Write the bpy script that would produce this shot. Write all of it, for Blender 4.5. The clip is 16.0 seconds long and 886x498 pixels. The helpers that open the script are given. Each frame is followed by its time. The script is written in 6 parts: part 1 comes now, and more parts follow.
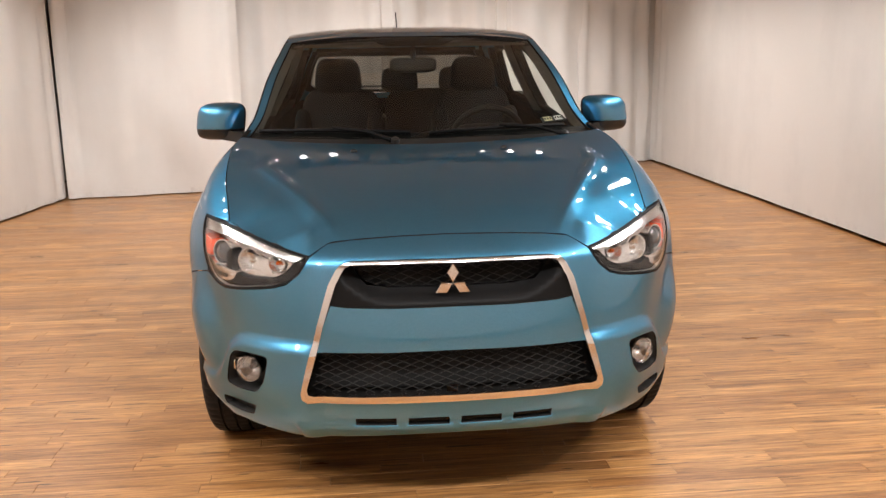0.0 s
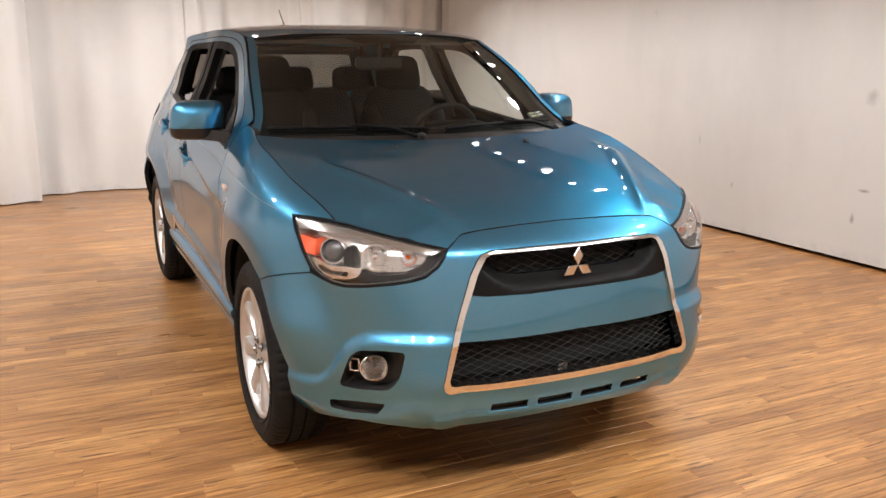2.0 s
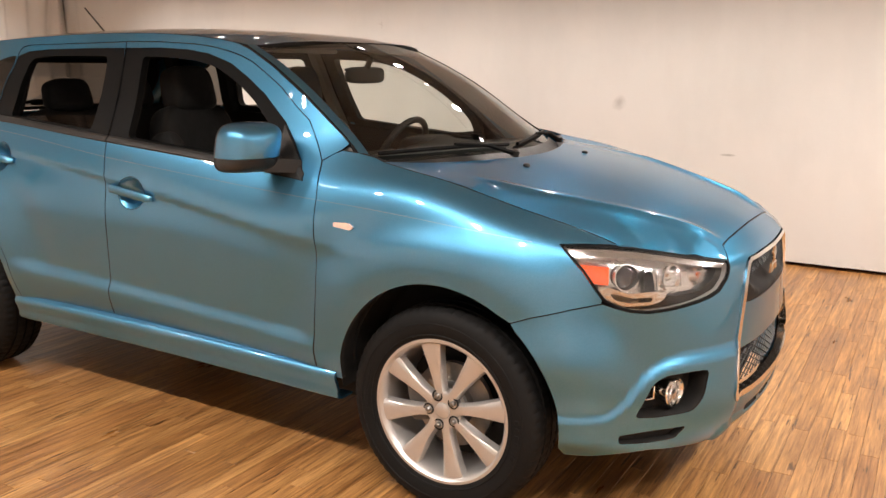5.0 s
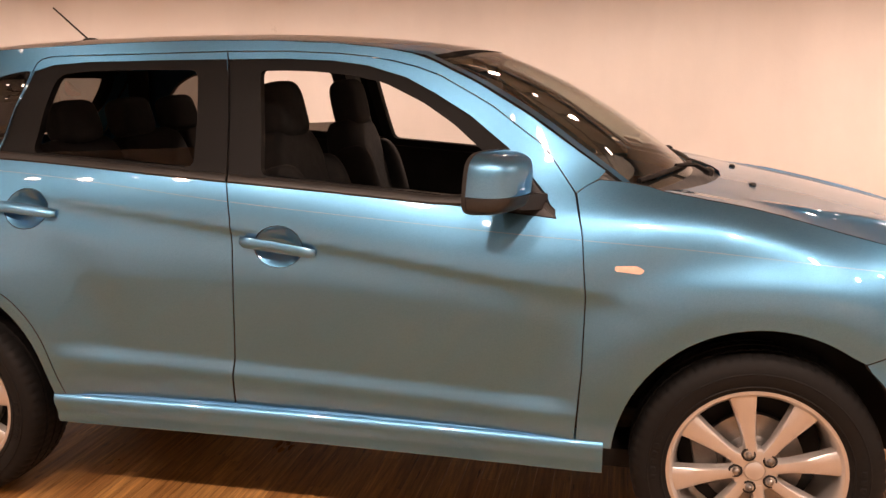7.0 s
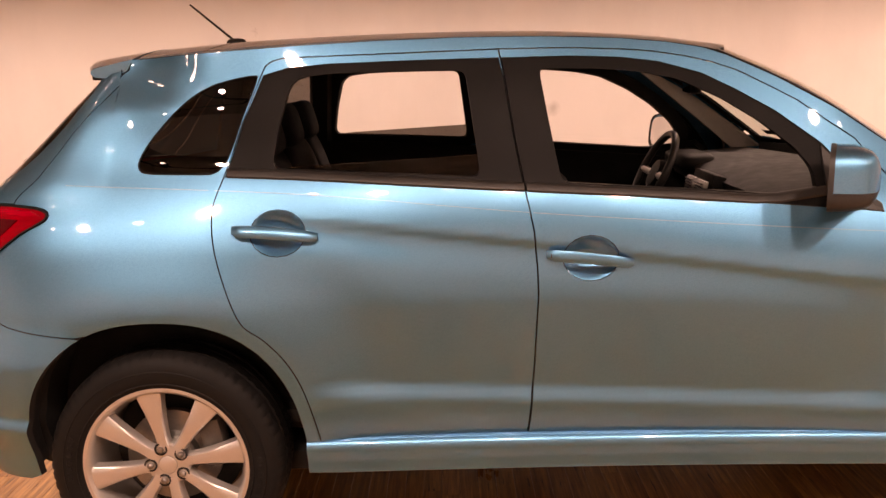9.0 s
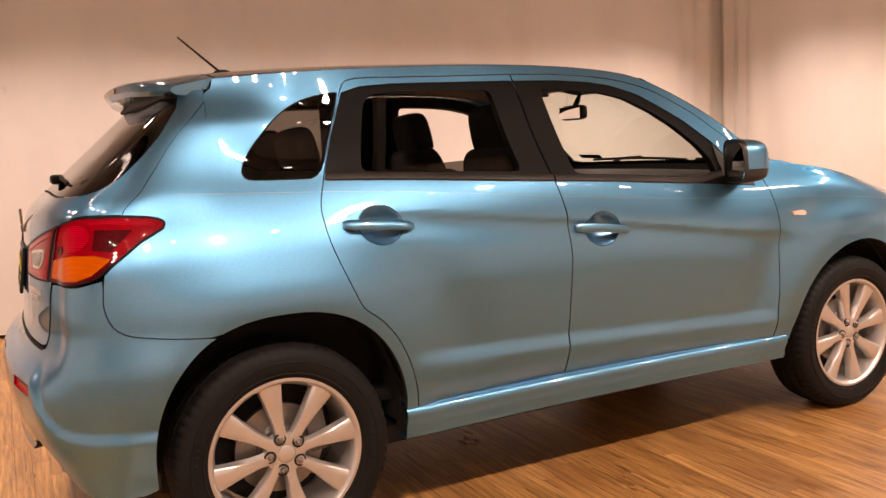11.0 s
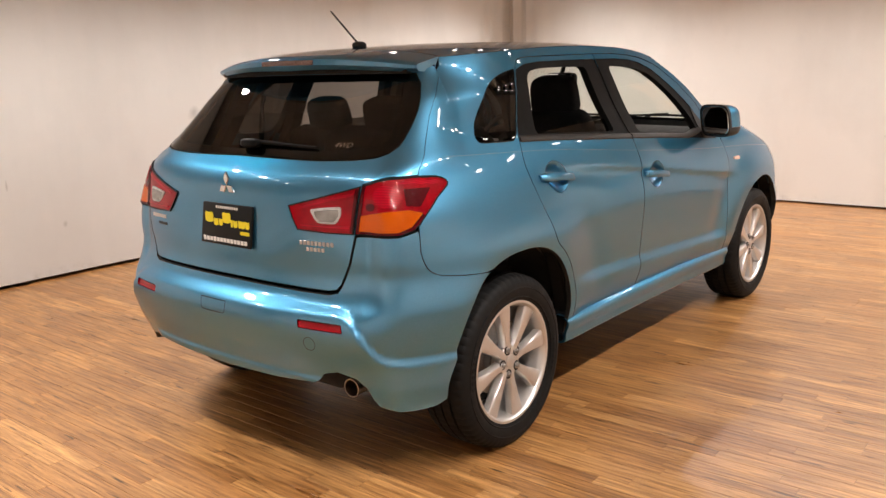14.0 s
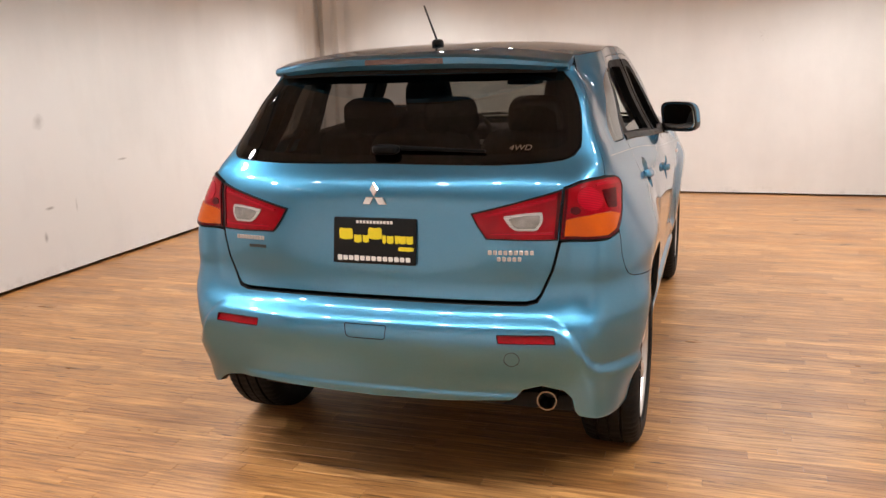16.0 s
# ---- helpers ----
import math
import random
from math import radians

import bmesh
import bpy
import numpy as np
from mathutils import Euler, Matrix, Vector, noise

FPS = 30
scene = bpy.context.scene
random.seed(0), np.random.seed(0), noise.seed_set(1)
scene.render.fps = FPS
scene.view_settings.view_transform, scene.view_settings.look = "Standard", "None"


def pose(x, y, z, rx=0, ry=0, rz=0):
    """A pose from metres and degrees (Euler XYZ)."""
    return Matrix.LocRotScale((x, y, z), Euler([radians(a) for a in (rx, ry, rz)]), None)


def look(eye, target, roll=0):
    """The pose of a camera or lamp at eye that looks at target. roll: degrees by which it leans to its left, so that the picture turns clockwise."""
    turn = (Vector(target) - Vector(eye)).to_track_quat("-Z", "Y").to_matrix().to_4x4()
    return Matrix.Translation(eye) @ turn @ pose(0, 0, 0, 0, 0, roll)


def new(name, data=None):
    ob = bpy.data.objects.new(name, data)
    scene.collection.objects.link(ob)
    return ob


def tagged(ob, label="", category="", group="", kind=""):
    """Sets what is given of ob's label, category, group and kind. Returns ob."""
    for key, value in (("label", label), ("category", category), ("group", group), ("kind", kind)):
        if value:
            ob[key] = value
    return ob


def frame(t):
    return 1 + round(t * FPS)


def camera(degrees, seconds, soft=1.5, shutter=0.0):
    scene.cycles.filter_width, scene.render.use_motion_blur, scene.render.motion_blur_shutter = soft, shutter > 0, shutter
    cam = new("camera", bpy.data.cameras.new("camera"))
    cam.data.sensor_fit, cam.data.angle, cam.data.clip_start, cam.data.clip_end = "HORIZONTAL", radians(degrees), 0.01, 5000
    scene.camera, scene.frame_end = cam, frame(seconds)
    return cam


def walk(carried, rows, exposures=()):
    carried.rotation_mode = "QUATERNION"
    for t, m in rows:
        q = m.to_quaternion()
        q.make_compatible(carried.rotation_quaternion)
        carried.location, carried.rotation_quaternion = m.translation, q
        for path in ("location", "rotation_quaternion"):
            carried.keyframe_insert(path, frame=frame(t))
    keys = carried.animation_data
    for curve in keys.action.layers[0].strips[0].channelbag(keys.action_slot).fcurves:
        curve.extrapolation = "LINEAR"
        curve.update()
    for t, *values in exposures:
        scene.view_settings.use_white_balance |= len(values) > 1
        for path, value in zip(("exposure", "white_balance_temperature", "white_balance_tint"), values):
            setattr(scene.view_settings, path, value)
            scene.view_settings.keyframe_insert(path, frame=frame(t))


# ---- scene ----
cam = camera(55.3, 16.0)
PATH = [
    (0, (-0.254, -3.287, 1.458), (-0.075, -1.346, 1.007), -0.9),
    (0.5, (-0.487, -3.216, 1.459), (-0.125, -1.304, 0.997), -0.5),
    (1, (-0.793, -3.184, 1.457), (-0.29, -1.3, 1.011), -0.3),
    (1.5, (-1.174, -3.158, 1.459), (-0.504, -1.327, 1.015), -0.1),
    (2, (-1.516, -3.039, 1.438), (-0.682, -1.277, 0.993), 0.1),
    (2.5, (-1.855, -2.889, 1.466), (-0.898, -1.191, 1.02), 0.3),
    (3, (-2.231, -2.736, 1.46), (-1.145, -1.113, 1.03), 0.3),
    (3.2, (-2.345, -2.641, 1.442), (-1.188, -1.067, 1.016), 0.4),
    (5.3, (-3.156, -1.063, 1.447), (-1.412, -0.18, 1.025), 0.2),
    (5.5, (-3.194, -0.904, 1.456), (-1.417, -0.089, 1.035), -0.0),
    (6, (-3.223, -0.475, 1.438), (-1.379, 0.18, 1.025), 0.0),
    (6.5, (-3.202, -0.031, 1.465), (-1.318, 0.5, 1.052), -0.2),
    (7, (-3.217, 0.398, 1.464), (-1.303, 0.809, 1.056), -0.3),
    (7.5, (-3.166, 0.806, 1.452), (-1.235, 1.122, 1.038), -0.6),
    (8, (-3.158, 1.183, 1.463), (-1.216, 1.415, 1.044), -0.8),
    (8.5, (-3.194, 1.547, 1.456), (-1.241, 1.69, 1.05), -0.9),
    (9, (-3.186, 1.813, 1.47), (-1.228, 1.829, 1.062), -1.5),
    (11.3, (-3.382, 3.614, 1.289), (-1.671, 2.615, 1.017), -2.4),
    (11.5, (-3.387, 3.755, 1.342), (-1.704, 2.716, 1.044), -2.1),
    (12, (-3.338, 4.13, 1.415), (-1.728, 2.997, 1.066), -1.7),
    (12.5, (-3.253, 4.484, 1.435), (-1.74, 3.227, 1.074), -1.8),
    (13, (-3.163, 4.776, 1.464), (-1.769, 3.39, 1.092), -1.9),
    (13.5, (-2.971, 5.059, 1.49), (-1.639, 3.623, 1.086), -1.8),
    (14, (-2.675, 5.29, 1.494), (-1.432, 3.781, 1.073), -1.7),
    (14.5, (-2.308, 5.453, 1.49), (-1.192, 3.848, 1.068), -1.8),
    (15, (-1.951, 5.653, 1.505), (-0.948, 3.977, 1.076), -1.6),
    (15.5, (-1.564, 5.865, 1.51), (-0.75, 4.089, 1.083), -1.7),
    (16, (-1.107, 5.985, 1.526), (-0.503, 4.129, 1.091), -1.6),
]
TONE = [(0.0, -0.04, 6350, 10), (1.5, -0.04, 6200, 9), (3.2, -0.02, 6100, 8), (5.3, 0.10, 6950, 13), (7.0, 0.0, 8700, 32), (8.2, -0.03, 9700, 44), (9.2, -0.08, 9700, 42), (11.3, -0.02, 8300, 28), (13.0, 0.0, 6750, 12), (14.3, 0.0, 6550, 11), (16.0, 0.0, 6250, 10)]
walk(cam, [(t, look(eye, target, roll)) for t, eye, target, roll in PATH], TONE)

# ---- world and light ----
world = bpy.data.worlds.new("hall_dark")
world.use_nodes = True
world.node_tree.nodes["Background"].inputs[0].default_value = (0.9, 0.8, 0.7, 1)
world.node_tree.nodes["Background"].inputs[1].default_value = 0.02
scene.world = world
LAMP_POWER = 32.0
SPOT_WATTS = 12.0
LAMP_COLOUR = (1.0, 0.935, 0.885)


# ---- materials ----
def material(name):
    m = bpy.data.materials.new(name)
    m.use_nodes = True
    t = m.node_tree
    return m, t, t.nodes["Principled BSDF"]


def setv(node, **values):
    for key, value in values.items():
        socket = node.inputs[key.replace("_", " ")]
        socket.default_value = (*value, 1) if isinstance(value, tuple) and len(value) == 3 and socket.type == "RGBA" else value


def add(t, kind, **values):
    n = t.nodes.new(kind)
    setv(n, **values)
    return n


def ramp(t, fac, stops):
    r = t.nodes.new("ShaderNodeValToRGB")
    e = r.color_ramp.elements
    while len(e) < len(stops):
        e.new(0.5)
    for el, (p, c) in zip(e, stops):
        el.position, el.color = p, (*c, 1)
    t.links.new(fac, r.inputs[0])
    return r.outputs[0]


def coords(t, scale=(1, 1, 1)):
    c = t.nodes.new("ShaderNodeTexCoord")
    m = t.nodes.new("ShaderNodeMapping")
    m.inputs["Scale"].default_value = scale
    t.links.new(c.outputs["Object"], m.inputs[0])
    return m.outputs[0]


def noise_tex(t, vec, scale, detail=4.0, rough=0.55):
    n = add(t, "ShaderNodeTexNoise", Scale=scale, Detail=detail, Roughness=rough)
    t.links.new(vec, n.inputs["Vector"])
    return n.outputs["Fac"]


def bump(t, b, fac, strength, distance):
    n = add(t, "ShaderNodeBump", Strength=strength, Distance=distance)
    t.links.new(fac, n.inputs["Height"])
    t.links.new(n.outputs[0], b.inputs["Normal"])
    return n


def plain(name, colour, rough, metal=0.0, vary=0.12, scale=9.0, grain=0.0, **more):
    """A surface with slight variation of tone and gloss at two scales."""
    m, t, b = material(name)
    setv(b, Roughness=rough, Metallic=metal, **more)
    v = coords(t)
    big, fine = noise_tex(t, v, scale), noise_tex(t, v, scale * 14)
    mix = add(t, "ShaderNodeMath")
    mix.operation = "MULTIPLY"
    t.links.new(big, mix.inputs[0])
    t.links.new(fine, mix.inputs[1])
    lo = tuple(c * (1 - vary) for c in colour)
    hi = tuple(min(1, c * (1 + vary)) for c in colour)
    t.links.new(ramp(t, mix.outputs[0], ((0.1, lo), (0.42, hi))), b.inputs["Base Color"])
    t.links.new(ramp(t, big, ((0.3, (rough * .88,) * 3), (0.7, (min(1, rough * 1.12),) * 3))), b.inputs["Roughness"])
    if grain:
        bump(t, b, fine, 0.35, grain)
    return m


def paint_material():
    m, t, b = material("blue_metallic_paint")
    v = coords(t)
    flake = add(t, "ShaderNodeTexVoronoi", Scale=900.0)
    t.links.new(v, flake.inputs["Vector"])
    dust = noise_tex(t, v, 3.5)
    col = ramp(t, flake.outputs["Color"], ((0.0, (0.050, 0.206, 0.346)), (1.0, (0.094, 0.311, 0.500))))
    t.links.new(col, b.inputs["Base Color"])
    setv(b, Metallic=0.92, Roughness=0.355, Specular_Tint=(0.10, 0.30, 0.45), Coat_Weight=1.0, Coat_Roughness=0.03, Coat_IOR=1.68)
    t.links.new(ramp(t, dust, ((0.3, (0.022,) * 3), (0.75, (0.045,) * 3))), b.inputs["Coat Roughness"])
    return m


def glass_material(name, tint, gloss=1.0):
    """A thin pane: it lets the view through, tinted, and mirrors at a slant."""
    m, t, b = material(name)
    out = t.nodes["Material Output"]
    t.nodes.remove(b)
    clear, shine, mix = t.nodes.new("ShaderNodeBsdfTransparent"), t.nodes.new("ShaderNodeBsdfGlossy"), t.nodes.new("ShaderNodeMixShader")
    facing = add(t, "ShaderNodeLayerWeight", Blend=0.5)
    p5 = add(t, "ShaderNodeMath")
    p5.operation, p5.inputs[1].default_value = "POWER", 5.0
    t.links.new(facing.outputs["Facing"], p5.inputs[0])
    fr = add(t, "ShaderNodeMath")
    fr.operation, fr.inputs[1].default_value, fr.inputs[2].default_value = "MULTIPLY_ADD", 0.92, 0.06
    t.links.new(p5.outputs[0], fr.inputs[0])
    clear.inputs[0].default_value = (*tint, 1)
    setv(shine, Roughness=0.015, Color=(gloss, gloss, gloss))
    t.links.new(fr.outputs[0], mix.inputs[0])
    t.links.new(clear.outputs[0], mix.inputs[1])
    t.links.new(shine.outputs[0], mix.inputs[2])
    t.links.new(mix.outputs[0], out.inputs[0])
    return m


def glow_material(name, colour, strength):
    m, t, b = material(name)
    setv(b, Base_Color=(0.8, 0.8, 0.8), Emission_Color=colour, Emission_Strength=strength)
    return m


def curtain_material(name, colour, stains=()):
    """Backdrop cloth; stains holds middles and radii of single smudges."""
    m, t, b = material(name)
    v = coords(t)
    cloth, blot = noise_tex(t, v, 60.0), noise_tex(t, v, 0.9, 6.0, 0.6)
    streak = noise_tex(t, coords(t, (1.2, 1.2, 0.3)), 1.3, 4.0)
    mul = add(t, "ShaderNodeMath")
    mul.operation = "MULTIPLY"
    t.links.new(blot, mul.inputs[0])
    t.links.new(streak, mul.inputs[1])
    dark = tuple(c * 0.90 for c in colour)
    base = ramp(t, mul.outputs[0], ((0.12, dark), (0.30, colour)))
    # scuffs and stains
    scuff = noise_tex(t, coords(t, (1.0, 1.0, 0.8)), 2.3, 8.0, 0.72)
    mixc = t.nodes.new("ShaderNodeMix")
    mixc.data_type = "RGBA"
    t.links.new(ramp(t, scuff, ((0.69, (0, 0, 0)), (0.76, (0.5, 0.5, 0.5)))), mixc.inputs["Factor"])
    t.links.new(base, mixc.inputs["A"])
    mixc.inputs["B"].default_value = (0.16, 0.14, 0.12, 1)
    skin = mixc.outputs["Result"]
    wob = add(t, "ShaderNodeTexNoise", Scale=9.0, Detail=5.0)
    t.links.new(v, wob.inputs["Vector"])
    for centre, size, depth in stains:
        at = t.nodes.new("ShaderNodeMapping")
        at.inputs["Location"].default_value = tuple(-c_ / s_ for c_, s_ in zip(centre, size))
        at.inputs["Scale"].default_value = tuple(1 / s_ for s_ in size)
        t.links.new(v, at.inputs[0])
        dist = t.nodes.new("ShaderNodeVectorMath")
        dist.operation = "LENGTH"
        t.links.new(at.outputs[0], dist.inputs[0])
        plus = add(t, "ShaderNodeMath")
        plus.operation = "MULTIPLY_ADD"
        t.links.new(wob.outputs["Fac"], plus.inputs[0])
        plus.inputs[1].default_value = 1.05
        t.links.new(dist.outputs["Value"], plus.inputs[2])
        mixs = t.nodes.new("ShaderNodeMix")
        mixs.data_type = "RGBA"
        t.links.new(ramp(t, plus.outputs[0], ((0.55, (depth,) * 3), (1.0, (0, 0, 0)))), mixs.inputs["Factor"])
        t.links.new(skin, mixs.inputs["A"])
        mixs.inputs["B"].default_value = (0.17, 0.15, 0.13, 1)
        skin = mixs.outputs["Result"]
    # scraped dirt along the hem
    sep = t.nodes.new("ShaderNodeSeparateXYZ")
    t.links.new(coords(t), sep.inputs[0])
    hem = ramp(t, sep.outputs["Z"], ((0.01, (1, 1, 1)), (0.11, (0, 0, 0))))
    chip = ramp(t, noise_tex(t, v, 9.0, 8.0, 0.75), ((0.5, (0, 0, 0)), (0.75, (0.42, 0.42, 0.42))))
    hm = add(t, "ShaderNodeMath")
    hm.operation = "MULTIPLY"
    t.links.new(hem, hm.inputs[0])
    t.links.new(chip, hm.inputs[1])
    mixh = t.nodes.new("ShaderNodeMix")
    mixh.data_type = "RGBA"
    t.links.new(hm.outputs[0], mixh.inputs["Factor"])
    t.links.new(skin, mixh.inputs["A"])
    mixh.inputs["B"].default_value = (0.12, 0.10, 0.08, 1)
    t.links.new(mixh.outputs["Result"], b.inputs["Base Color"])
    setv(b, Roughness=0.85)
    bump(t, b, cloth, 0.12, 0.004)
    return m


def wood_material():
    m, t, b = material("honey_laminate")
    info = t.nodes.new("ShaderNodeObjectInfo")
    geo = t.nodes.new("ShaderNodeNewGeometry")
    rnd = add(t, "ShaderNodeMath")
    t.links.new(info.outputs["Random"], rnd.inputs[0])
    t.links.new(geo.outputs["Random Per Island"], rnd.inputs[1])
    fr = t.nodes.new("ShaderNodeMath")
    fr.operation = "FRACT"
    t.links.new(rnd.outputs[0], fr.inputs[0])
    r = fr.outputs[0]
    shift = t.nodes.new("ShaderNodeCombineXYZ")
    k = add(t, "ShaderNodeMath")
    k.operation = "MULTIPLY"
    k.inputs[1].default_value = 37.0
    t.links.new(r, k.inputs[0])
    for i in range(3):
        t.links.new(k.outputs[0], shift.inputs[i])
    c = t.nodes.new("ShaderNodeNewGeometry")
    vadd = t.nodes.new("ShaderNodeVectorMath")
    t.links.new(c.outputs["Position"], vadd.inputs[0])
    t.links.new(shift.outputs[0], vadd.inputs[1])

    def stretched(scale):
        mp = t.nodes.new("ShaderNodeMapping")
        mp.inputs["Scale"].default_value = scale
        t.links.new(vadd.outputs[0], mp.inputs[0])
        return mp.outputs[0]
    grain = noise_tex(t, stretched((1.1, 24.0, 1.0)), 3.0, 8.0, 0.72)
    fine = noise_tex(t, stretched((2.5, 150.0, 1.0)), 3.0, 4.0, 0.6)

    def across(scale):
        """Clouds that run on over the joints."""
        mp = t.nodes.new("ShaderNodeMapping")
        mp.inputs["Scale"].default_value = scale
        t.links.new(c.outputs["Position"], mp.inputs[0])
        return mp.outputs[0]

    def times(a, b_):
        mx = t.nodes.new("ShaderNodeMix")
        mx.data_type, mx.blend_type = "RGBA", "MULTIPLY"
        mx.inputs["Factor"].default_value = 1.0
        t.links.new(a, mx.inputs["A"])
        t.links.new(b_, mx.inputs["B"])
        return mx.outputs["Result"]
    cloud = noise_tex(t, across((0.9, 3.4, 1.0)), 1.5, 5.0, 0.6)
    tone = ramp(t, r, ((0.0, (0.248, 0.118, 0.042)), (0.3, (0.288, 0.144, 0.052)), (0.7, (0.324, 0.166, 0.060)), (1.0, (0.395, 0.216, 0.085))))
    col = times(tone, ramp(t, grain, ((0.32, (0.30, 0.22, 0.15)), (0.43, (0.72, 0.64, 0.55)), (0.52, (1.06, 1.04, 0.99)), (0.63, (1.56, 1.54, 1.46)))))
    col = times(col, ramp(t, cloud, ((0.30, (0.66, 0.59, 0.52)), (0.46, (0.98, 0.96, 0.93)), (0.66, (1.16, 1.15, 1.12)))))
    # dark slits and knots
    slit = noise_tex(t, stretched((2.2, 26.0, 1.0)), 2.2, 3.0, 0.5)
    col = times(col, ramp(t, slit, ((0.30, (0.18, 0.12, 0.08)), (0.35, (1, 1, 1)))))
    fleck = add(t, "ShaderNodeTexVoronoi", Scale=2.1)
    t.links.new(stretched((0.9, 3.2, 1.0)), fleck.inputs["Vector"])
    mx3 = t.nodes.new("ShaderNodeMix")
    mx3.data_type = "RGBA"
    t.links.new(ramp(t, fleck.outputs["Distance"], ((0.0, (0.9, 0.9, 0.9)), (0.075, (0, 0, 0)))), mx3.inputs["Factor"])
    t.links.new(col, mx3.inputs["A"])
    mx3.inputs["B"].default_value = (0.07, 0.035, 0.016, 1)
    t.links.new(mx3.outputs["Result"], b.inputs["Base Color"])
    t.links.new(ramp(t, cloud, ((0.3, (0.27,) * 3), (0.7, (0.38,) * 3))), b.inputs["Roughness"])
    setv(b, Specular_IOR_Level=0.6)
    bump(t, b, fine, 0.12, 0.0015)
    return m


def lamp_plastic(name, deep, bright, ribs=95.0):
    """Coloured lamp plastic: a glossy skin over fine level ribs."""
    m, t, b = material(name)
    wave = add(t, "ShaderNodeTexWave", Scale=ribs, Distortion=0.15)
    wave.bands_direction = "Z"
    t.links.new(coords(t), wave.inputs["Vector"])
    big = noise_tex(t, coords(t), 11.0, 3.0)
    mul = add(t, "ShaderNodeMath")
    mul.operation = "MULTIPLY"
    t.links.new(wave.outputs["Fac"], mul.inputs[0])
    t.links.new(big, mul.inputs[1])
    t.links.new(ramp(t, mul.outputs[0], ((0.05, deep), (0.5, bright))), b.inputs["Base Color"])
    setv(b, Roughness=0.28, Specular_IOR_Level=0.02, Coat_Weight=0.8, Coat_Roughness=0.015, Coat_IOR=1.35)
    wavy = add(t, "ShaderNodeBump", Strength=0.16, Distance=0.006)
    t.links.new(noise_tex(t, coords(t, (1.0, 1.0, 2.2)), 26.0, 2.0), wavy.inputs["Height"])
    t.links.new(wavy.outputs[0], b.inputs["Coat Normal"])
    return m


PAINT = paint_material()
BRIGHT = plain("bright_lamp_reflector", (0.80, 0.79, 0.78), 0.16, 0.95, 0.12, 5, 0.005)
SHELL = plain("pale_lamp_shell", (0.55, 0.53, 0.51), 0.3, 0.5, 0.2, 12)
CHROME = plain("bright_chrome", (0.80, 0.77, 0.74), 0.12, 1.0, 0.04)
SILVER = plain("silver_alloy", (0.60, 0.58, 0.56), 0.34, 0.75, 0.05, 20)
BLACK = plain("black_plastic", (0.018, 0.017, 0.016), 0.45, 0, 0.25, 14, 0.0008)
SATIN = plain("satin_black_trim", (0.0066, 0.0066, 0.0068), 0.5, 0, 0.15, 12, Specular_IOR_Level=0.12)
NET = plain("black_mesh_plastic", (0.013, 0.0125, 0.012), 0.4, 0, 0.2, 14, Specular_IOR_Level=0.3)
# one black for underseal, and for shade in panel gaps and recesses
VOID = plain("underseal_and_shade_black", (0.010, 0.010, 0.010), 0.9, 0, 0.2)
RUBBER = plain("tyre_rubber", (0.0058, 0.0056, 0.0055), 0.66, 0, 0.3, 12, 0.0006, Specular_IOR_Level=0.2)
FABRIC = plain("charcoal_seat_cloth", (0.011, 0.0105, 0.010), 0.95, 0, 0.25, 30, 0.002)
TRIM_IN = plain("dark_cabin_plastic", (0.016, 0.015, 0.014), 0.6, 0, 0.15, 20, 0.0004, Specular_IOR_Level=0.2)
LINER = plain("grey_headliner_cloth", (0.27, 0.26, 0.245), 0.95, 0, 0.08, 40, 0.001)
STEEL = plain("brake_steel", (0.32, 0.31, 0.30), 0.38, 1.0, 0.2, 30)
GLASS = glass_material("clear_window_glass", (0.72, 0.78, 0.74))
TINT = glass_material("dark_privacy_glass", (0.18, 0.165, 0.15), 0.9)
LENS = glass_material("clear_lamp_lens", (0.95, 0.95, 0.95))
RED = lamp_plastic("red_lamp_plastic", (0.13, 0.0003, 0.003), (0.42, 0.0008, 0.009))
RUBY = lamp_plastic("bright_red_lamp_bowl", (0.22, 0.001, 0.008), (0.54, 0.004, 0.022), 60.0)
GARNET = lamp_plastic("dark_red_lamp_plastic", (0.035, 0.0004, 0.002), (0.10, 0.0010, 0.004))
GEM = plain("silvered_bulb_bowl", (0.36, 0.35, 0.33), 0.2, 0.7, 0.55, 26, 0.004)
AMBER = lamp_plastic("amber_lamp_plastic", (0.34, 0.045, 0.001), (0.66, 0.125, 0.003))
ORANGE = plain("orange_reflector", (0.85, 0.10, 0.025), 0.2, 0, 0.15, 40, Coat_Weight=1.0)
CLEARP = lamp_plastic("frosted_clear_plastic", (0.26, 0.25, 0.245), (0.62, 0.61, 0.59), 60.0)
MIRROR = plain("mirror_glass", (0.85, 0.85, 0.85), 0.01, 1.0, 0.01)
PLATE = plain("black_card", (0.008, 0.008, 0.008), 0.5, 0, 0.2, Specular_IOR_Level=0.2)
YELLOW = plain("yellow_print", (0.80, 0.68, 0.02), 0.5, 0, 0.06)
PALE = plain("pale_yellow_paper", (0.72, 0.66, 0.38), 0.6, 0, 0.06)
WHITE = plain("white_print", (0.80, 0.79, 0.76), 0.5, 0, 0.05)
CURTAIN = curtain_material("off_white_backdrop_cloth", (0.75, 0.74, 0.72))
